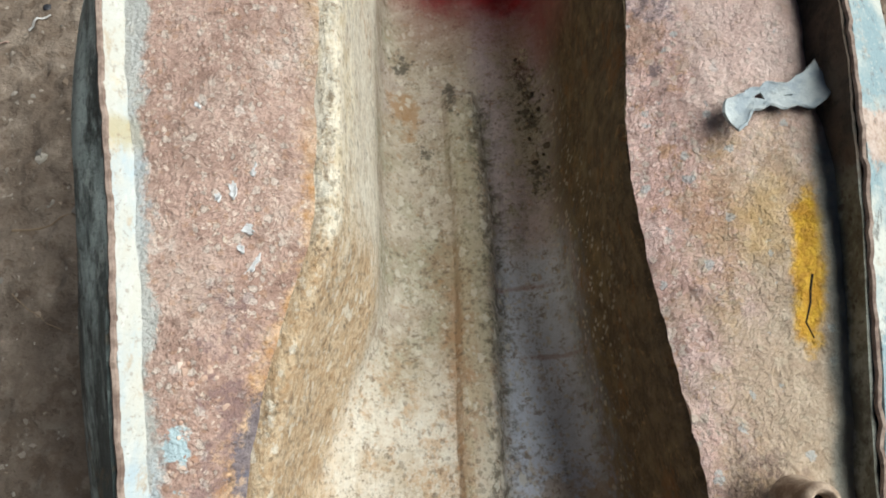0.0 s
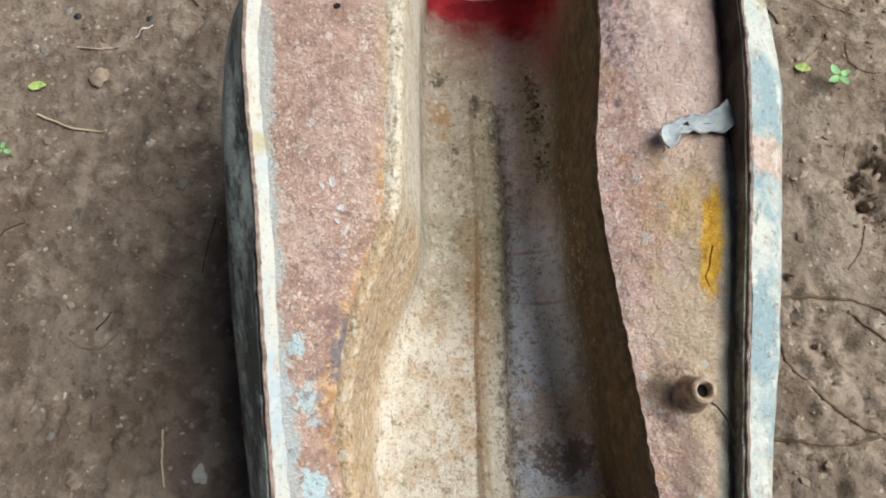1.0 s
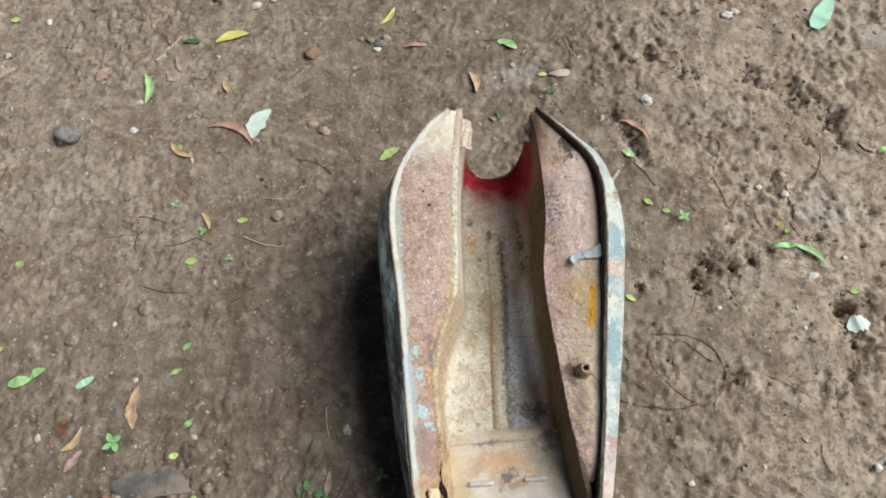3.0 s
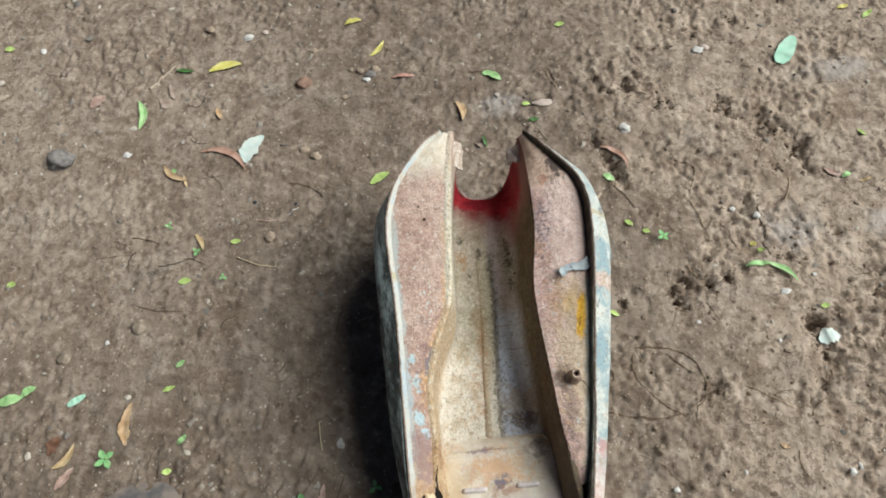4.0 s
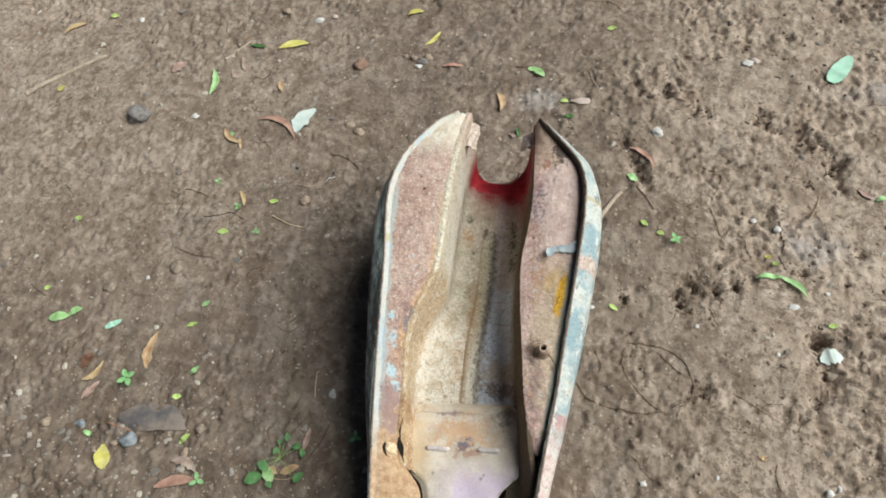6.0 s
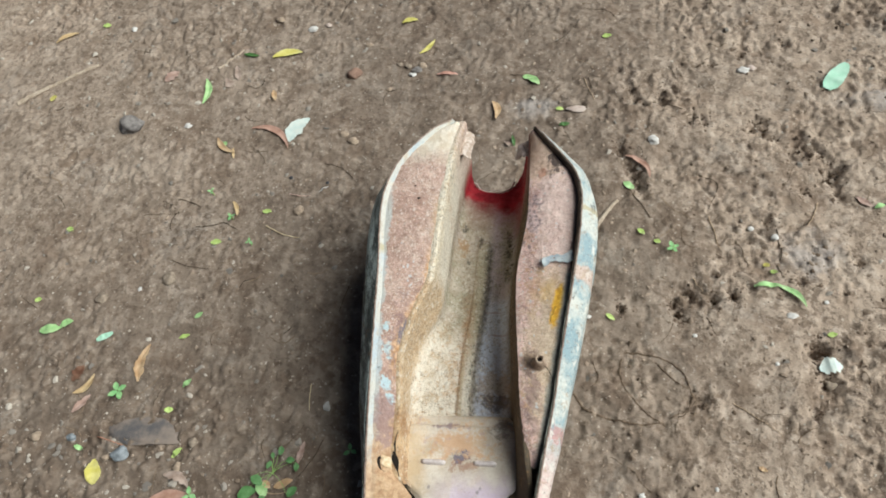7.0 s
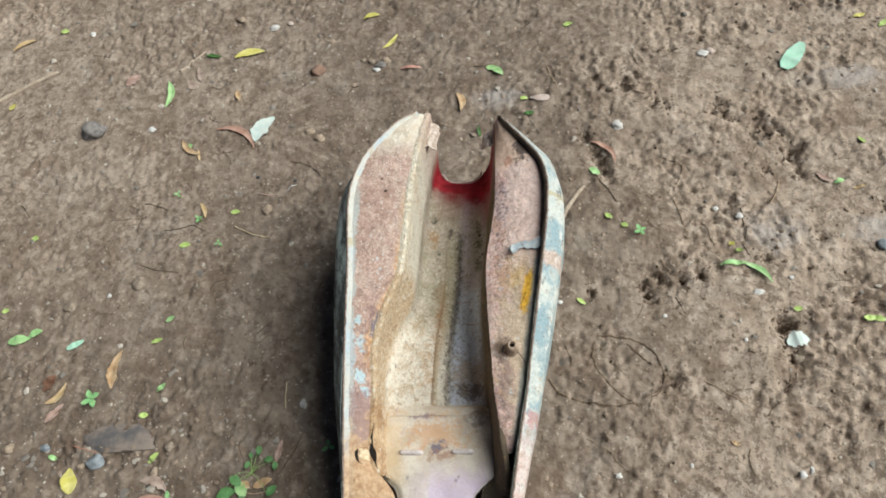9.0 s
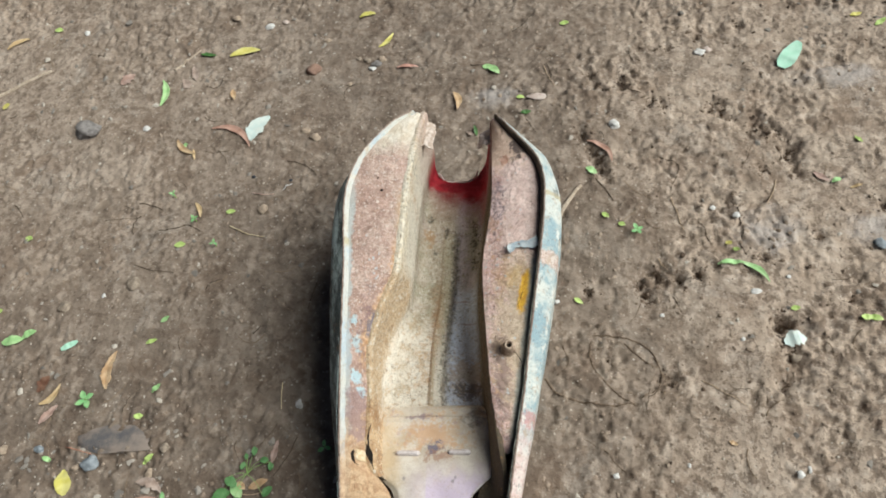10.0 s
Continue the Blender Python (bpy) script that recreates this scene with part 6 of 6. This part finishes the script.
leaf("lime", (0.184, 0.779), (0.2, 0.777), 0.011, 0, 0.004)
leaf("green", (0.21, 0.458), (0.225, 0.446), 0.012, 0, 0.004)
leaf("lime", (0.228, 0.377), (0.237, 0.366), 0.008, 0, 0.004)
leaf("lime", (0.25, 0.358), (0.259, 0.352), 0.008, 0, 0.004)
leaf("lime", (-0.807, 0.869), (-0.787, 0.866), 0.0122, 0, 0.004)
leaf("lime", (-0.361, 0.411), (-0.345, 0.41), 0.0091, 0, 0.004)
leaf("lime", (-0.701, 0.379), (-0.686, 0.374), 0.011, 0, 0.004)
leaf("lime", (-0.435, 0.351), (-0.416, 0.351), 0.011, 0, 0.004)
leaf("lime", (-0.43, 0.073), (-0.419, 0.076), 0.009, 0, 0.004)
leaf("brown", (0.024, 0.546), (0.036, 0.533), 0.006, 0, 0.008)
leaf("darkgreen", (0.041, 0.536), (0.037, 0.554), 0.006, 0, 0.01)
leaf("white", (-0.347, 0.556), (-0.319, 0.606), 0.033, 0.12, 0.006)
leaf("white", (0.446, 0.166), (0.474, 0.17), 0.024, 0.1, 0.006)
leaf("pink", (-0.102, 0.7), (-0.063, 0.694), 0.0071, 0, 0.004)
leaf("tan", (0.582, 0.406), (0.598, 0.408), 0.005, 0, 0.004)
leaf("lime", (0.404, 0.311), (0.413, 0.307), 0.007, 0, 0.004)
leaf("orange", (0.356, 0.035), (0.365, 0.03), 0.006, 0, 0.004)
leaf("lime", (-0.702, 0.241), (-0.69, 0.244), 0.009, 0, 0.004)
leaf("yellow", (-0.848, 0.669), (-0.834, 0.675), 0.014, 0, 0.004)
sprout((-0.505, 0.096), 0.035, 4)
sprout((-0.456, 0.446), 0.015, 3)
sprout((-0.409, 0.396), 0.018, 3)
sprout((0.275, 0.34), 0.0211, 4)
stone("dark", (-0.656, 0.6), 0.0542, 0.0461, 0.7)
stone("redstone", (-0.254, 0.709), 0.0311, 0.029, 0.6)
stone("slate", (-0.455, 0.042), 0.128, 0.044, 0.26)
stone("bluegrey", (-0.477, 0.01), 0.025, 0.023, 0.6)
stone("bluegrey", (-0.559, 0.029), 0.016, 0.0138, 0.6)
stone("soil", (-0.487, 0.285), 0.023, 0.0242, 0.6)
stone("soil", (-0.59, 0.249), 0.023, 0.0218, 0.6)
stone("tan", (-0.615, 0.027), 0.019, 0.0184, 0.6)
stone("tan", (-0.498, 0.004), 0.012, 0.0115, 0.6)
stone("white", (0.409, 0.691), 0.0232, 0.0162, 0.6)
stone("white", (0.259, 0.541), 0.0181, 0.0208, 0.6)
stone("palepink", (0.14, 0.61), 0.0371, 0.0161, 0.3)
stone("white", (0.423, 0.241), 0.016, 0.0103, 0.6)
stone("white", (0.416, 0.362), 0.012, 0.0115, 0.6)
stone("white", (0.386, 0.38), 0.011, 0.008, 0.6)
stone("bluegrey", (0.599, 0.31), 0.0191, 0.0196, 0.6)
stone("white", (-0.731, 0.852), 0.0141, 0.0138, 0.6)
stone("white", (-0.547, 0.6), 0.014, 0.0115, 0.6)
stone("white", (-0.354, 0.831), 0.0201, 0.0162, 0.6)
stone("white", (0.469, 0.262), 0.006, 0.0069, 0.6)
stone("white", (0.156, 0.232), 0.009, 0.008, 0.6)
stone("white", (0.431, -0.005), 0.011, 0.0103, 0.6)
stone("white", (0.443, 0.001), 0.005, 0.0103, 0.6)
stone("white", (0.305, 0.006), 0.005, 0.0058, 0.6)
stone("white", (0.217, -0.007), 0.008, 0.008, 0.6)
stone("white", (-0.531, 0.266), 0.007, 0.008, 0.6)
stone("white", (-0.197, 0.09), 0.01, 0.0149, 0.6)
stone("tan", (-0.391, -0.003), 0.012, 0.0138, 0.6)
stone("soil", (-0.376, 0.03), 0.013, 0.0138, 0.6)
stone("tan", (-0.426, 0.859), 0.0191, 0.0162, 0.6)
stone("soil", (0.458, 0.147), 0.016, 0.0126, 0.6)
twig("stick", 0.0048, (-0.915, 0.664), (-0.873, 0.694), (-0.839, 0.716), (-0.776, 0.756))
twig("stick", 0.0022, (-0.523, 0.737), (-0.505, 0.76), (-0.484, 0.786))
twig("straw", 0.001, (-0.35, 0.384), (-0.32, 0.368), (-0.289, 0.362))
twig("pink", 0.0008, (-0.324, 0.446), (-0.306, 0.442), (-0.287, 0.443))
twig("white", 0.0008, (-0.274, 0.451), (-0.258, 0.46))
twig("straw", 0.0008, (-0.226, 0.122), (-0.224, 0.103), (-0.221, 0.084))
twig("stick", 0.004, (0.165, 0.378), (0.182, 0.402), (0.2, 0.426))
twig("tan", 0.0006, (0.336, 0.116), (0.364, 0.096), (0.389, 0.077))
twig("root", 0.0018, (0.136, 0.12), (0.152, 0.098), (0.185, 0.087), (0.221, 0.082), (0.248, 0.086))
twig("root", 0.0014, (0.203, 0.18), (0.236, 0.176), (0.26, 0.168), (0.278, 0.148), (0.286, 0.122))
twig("root", 0.0014, (0.198, 0.17), (0.196, 0.148), (0.209, 0.12), (0.232, 0.094), (0.25, 0.083))
twig("root", 0.0012, (0.242, 0.166), (0.256, 0.151), (0.271, 0.138))
twig("root", 0.001, (0.286, 0.122), (0.279, 0.105), (0.257, 0.092))
twig("root", 0.001, (0.161, 0.166), (0.167, 0.141), (0.151, 0.123))
twig("dark", 0.001, (0.217, 0.451), (0.235, 0.418), (0.246, 0.397))
twig("dark", 0.0009, (0.321, 0.475), (0.348, 0.457), (0.33, 0.412))
twig("dark", 0.0008, (0.159, 0.677), (0.172, 0.636))
twig("dark", 0.0009, (0.265, 0.627), (0.308, 0.608))
twig("tan", 0.0008, (0.152, 0.678), (0.169, 0.63))
twig("dark", 0.0007, (-0.496, 0.32), (-0.464, 0.309), (-0.426, 0.303))
twig("dark", 0.0008, (-0.195, 0.277), (-0.204, 0.235))
twig("rust", 0.0008, (-0.521, 0.032), (-0.475, 0.021))

leaf("rust", (-0.423, -0.051), (-0.36, -0.04), 0.015, 0.08, 0.005)
sprout((-0.36, -0.04), 0.024, 3)
weed(((-0.26, 0.011), (-0.261, 0.0)), ((-0.248, 0.03), (-0.246, 0.018)), ((-0.238, 0.012), (-0.226, 0.013)), ((-0.224, 0.01), (-0.222, -0.001)), ((-0.281, -0.011), (-0.265, -0.021)), ((-0.295, -0.037), (-0.272, -0.028)), ((-0.266, -0.035), (-0.257, -0.042)), ((-0.228, -0.033), (-0.217, -0.021)), ((-0.259, 0.022), (-0.257, 0.014)))
twig("tan", 0.0008, (-0.266, -0.029), (-0.246, -0.029), (-0.229, -0.026))
twig("dark", 0.0008, (-0.194, 0.045), (-0.205, 0.017), (-0.22, -0.005))
leaf("green", (-0.468, 0.553), (-0.459, 0.556), 0.011)
leaf("tan", (-0.446, 0.544), (-0.438, 0.52), 0.005)
twig("dark", 0.0011, (-0.516, 0.436), (-0.496, 0.433), (-0.473, 0.422))
twig("dark", 0.0009, (-0.47, 0.382), (-0.443, 0.383), (-0.422, 0.389), (-0.396, 0.376))
twig("dark", 0.0009, (-0.274, 0.507), (-0.242, 0.497), (-0.219, 0.475))
leaf("tan", (-0.417, 0.431), (-0.402, 0.401), 0.008, 0.1, 0.006)
stone("black", (-0.327, 0.479), 0.008, 0.006, 0.6)
stone("black", (-0.262, 0.468), 0.007, 0.006, 0.6)
sprout((-0.365, 0.346), 0.014, 3)
stone("tan", (-0.301, 0.414), 0.018, 0.02, 0.5)
stone("tan", (-0.25, 0.569), 0.02, 0.015, 0.4)
twig("tan", 0.0008, (0.328, 0.398), (0.334, 0.372), (0.341, 0.342))
twig("tan", 0.0009, (0.482, 0.422), (0.474, 0.401), (0.461, 0.381))
twig("dark", 0.0009, (0.419, 0.375), (0.423, 0.341), (0.416, 0.317), (0.421, 0.3))
twig("tan", 0.0007, (0.3, 0.298), (0.313, 0.28))
stone("white", (0.296, 0.208), 0.007, 0.006, 0.5)
stone("white", (0.395, 0.171), 0.007, 0.006, 0.5)
leaf("yellow", (0.397, 0.322), (0.402, 0.315), 0.009)
leaf("lime", (-0.145, 0.489), (-0.115, 0.504), 0.015, 0.05, 0.008)
sprout((-0.152, 0.029), 0.022, 3)

stone("soil", (-0.155, 0.722), 0.016, 0.0128, 0.5)
stone("dark", (-0.139, 0.712), 0.02, 0.016, 0.5)
stone("tan", (-0.13, 0.722), 0.018, 0.0144, 0.5)
stone("white", (-0.146, 0.702), 0.014, 0.0112, 0.5)
stone("soil", (-0.172, 0.728), 0.012, 0.0096, 0.5)
stone("tan", (-0.236, 0.782), 0.016, 0.0128, 0.5)
stone("tan", (-0.184, 0.67), 0.012, 0.0096, 0.5)
stone("tan", (-0.232, 0.553), 0.022, 0.0176, 0.5)
stone("palepink", (-0.325, 0.839), 0.014, 0.0112, 0.5)
stone("palepink", (0.423, 0.695), 0.018, 0.0144, 0.5)


# ---- loose grit and crumbs of soil ----
def scatter(name, label, material, count, small, large, seed, density):
    rng = random.Random(seed)
    base = bmesh.new()
    bmesh.ops.create_icosphere(base, subdivisions=1, radius=1.0)
    shape = [v.co.copy() for v in base.verts]
    tris = [[v.index for v in f.verts] for f in base.faces]
    base.free()
    verts, faces = [], []
    while count > 0:
        x, y = rng.uniform(-1.08, 0.78), rng.uniform(-0.12, 1.0)
        if rng.random() > density(x, y):
            continue
        count -= 1
        r = small + (large - small) * rng.random() ** 4
        z = ground_z(x, y) - r * 0.15
        turn = Euler((rng.uniform(0, 6), rng.uniform(0, 6), rng.uniform(0, 6))).to_matrix()
        sx, sy, sz = rng.uniform(0.6, 1.3), rng.uniform(0.6, 1.3), rng.uniform(0.5, 1.0)
        n = len(verts)
        for v in shape:
            q = turn @ Vector((v.x * sx, v.y * sy, v.z * sz)) * (r * rng.uniform(0.55, 1.3))
            verts.append((x + q.x, y + q.y, z + q.z * 0.6))
        faces.extend([a + n, b + n, c + n] for a, b, c in tris)
    me = bpy.data.meshes.new(name)
    me.from_pydata(verts, [], faces)
    me.materials.append(material)
    tagged(new(name, me), label, "grit", kind="stuff")


def crumb_density(x, y):
    return 0.25 + 0.75 * smooth(x + 0.2 * noise.noise((x * 4, y * 4, 7)), 0.0, 0.3) + 0.4 * smooth(-y, -0.2, 0.05)


scatter("soil_crumbs", "loose crumbs of brown soil", crumb_material("soil_crumb", (0.17, 0.126, 0.09), (0.33, 0.258, 0.193)), 7500, 0.0012, 0.005, 11, crumb_density)
scatter("pale_grit", "scattered pale grit on the soil", crumb_material("pale_grit", (0.28, 0.23, 0.175), (0.52, 0.46, 0.385)), 1300, 0.0007, 0.003, 12, lambda x, y: 0.6)
scatter("pebbles", "small mixed pebbles lying on the soil", crumb_material("mixed_pebble", (0.13, 0.115, 0.1), (0.46, 0.41, 0.34)), 2000, 0.0012, 0.0075, 13, lambda x, y: 0.12 + 0.2 * smooth(-x, 0.1, 0.3) + 0.9 * smooth(-x, 0.3, 0.5) * smooth(-y, -0.15, 0.0))


def root_fibres():
    """Thin roots and fibres lying in the soil, at random round the tank."""
    rng = random.Random(31)
    whole = bmesh.new()
    spare = bpy.data.meshes.new("spare")
    count = 0
    while count < 150:
        x, y = rng.uniform(-0.9, 0.75), rng.uniform(-0.1, 0.95)
        if -0.16 < x < 0.2 and y < 0.46:
            continue
        count += 1
        a, turn, step = rng.uniform(0, 6.3), rng.uniform(-0.25, 0.25), rng.uniform(0.003, 0.006)
        r = rng.uniform(0.0003, 0.0009)
        line = []
        for k in range(rng.randint(6, 13)):
            line.append(Vector((x, y, ground_z(x, y) + r * 0.4)))
            a += turn + rng.uniform(-0.3, 0.3)
            x, y = x + math.cos(a) * step, y + math.sin(a) * step
        one = tube_mesh(line, r, 5, 0.5)
        one.to_mesh(spare)
        one.free()
        whole.from_mesh(spare)
    bpy.data.meshes.remove(spare)
    me = bpy.data.meshes.new("root_fibres")
    whole.to_mesh(me)
    whole.free()
    me.materials.append(crumb_material("root_fibre", (0.05, 0.035, 0.024), (0.26, 0.19, 0.125)))
    tagged(new("root_fibres", me), "thin brown roots and fibres in the soil", "roots", kind="stuff")


root_fibres()


def gully_density(x, y):
    d = min((x - p[0]) ** 2 + (y - p[1]) ** 2 for p in GULLY + HOLES)
    return math.exp(-d / 0.011 ** 2) + 0.012 * smooth(x, 0.15, 0.3)


# dark-coloured clods, thickest in the gullies and holes
scatter("dark_clods", "crumbled clods of dark soil, thickest in the pits", crumb_material("dark_clod", (0.055, 0.038, 0.026), (0.15, 0.105, 0.072)), 1500, 0.0012, 0.0046, 17, gully_density)
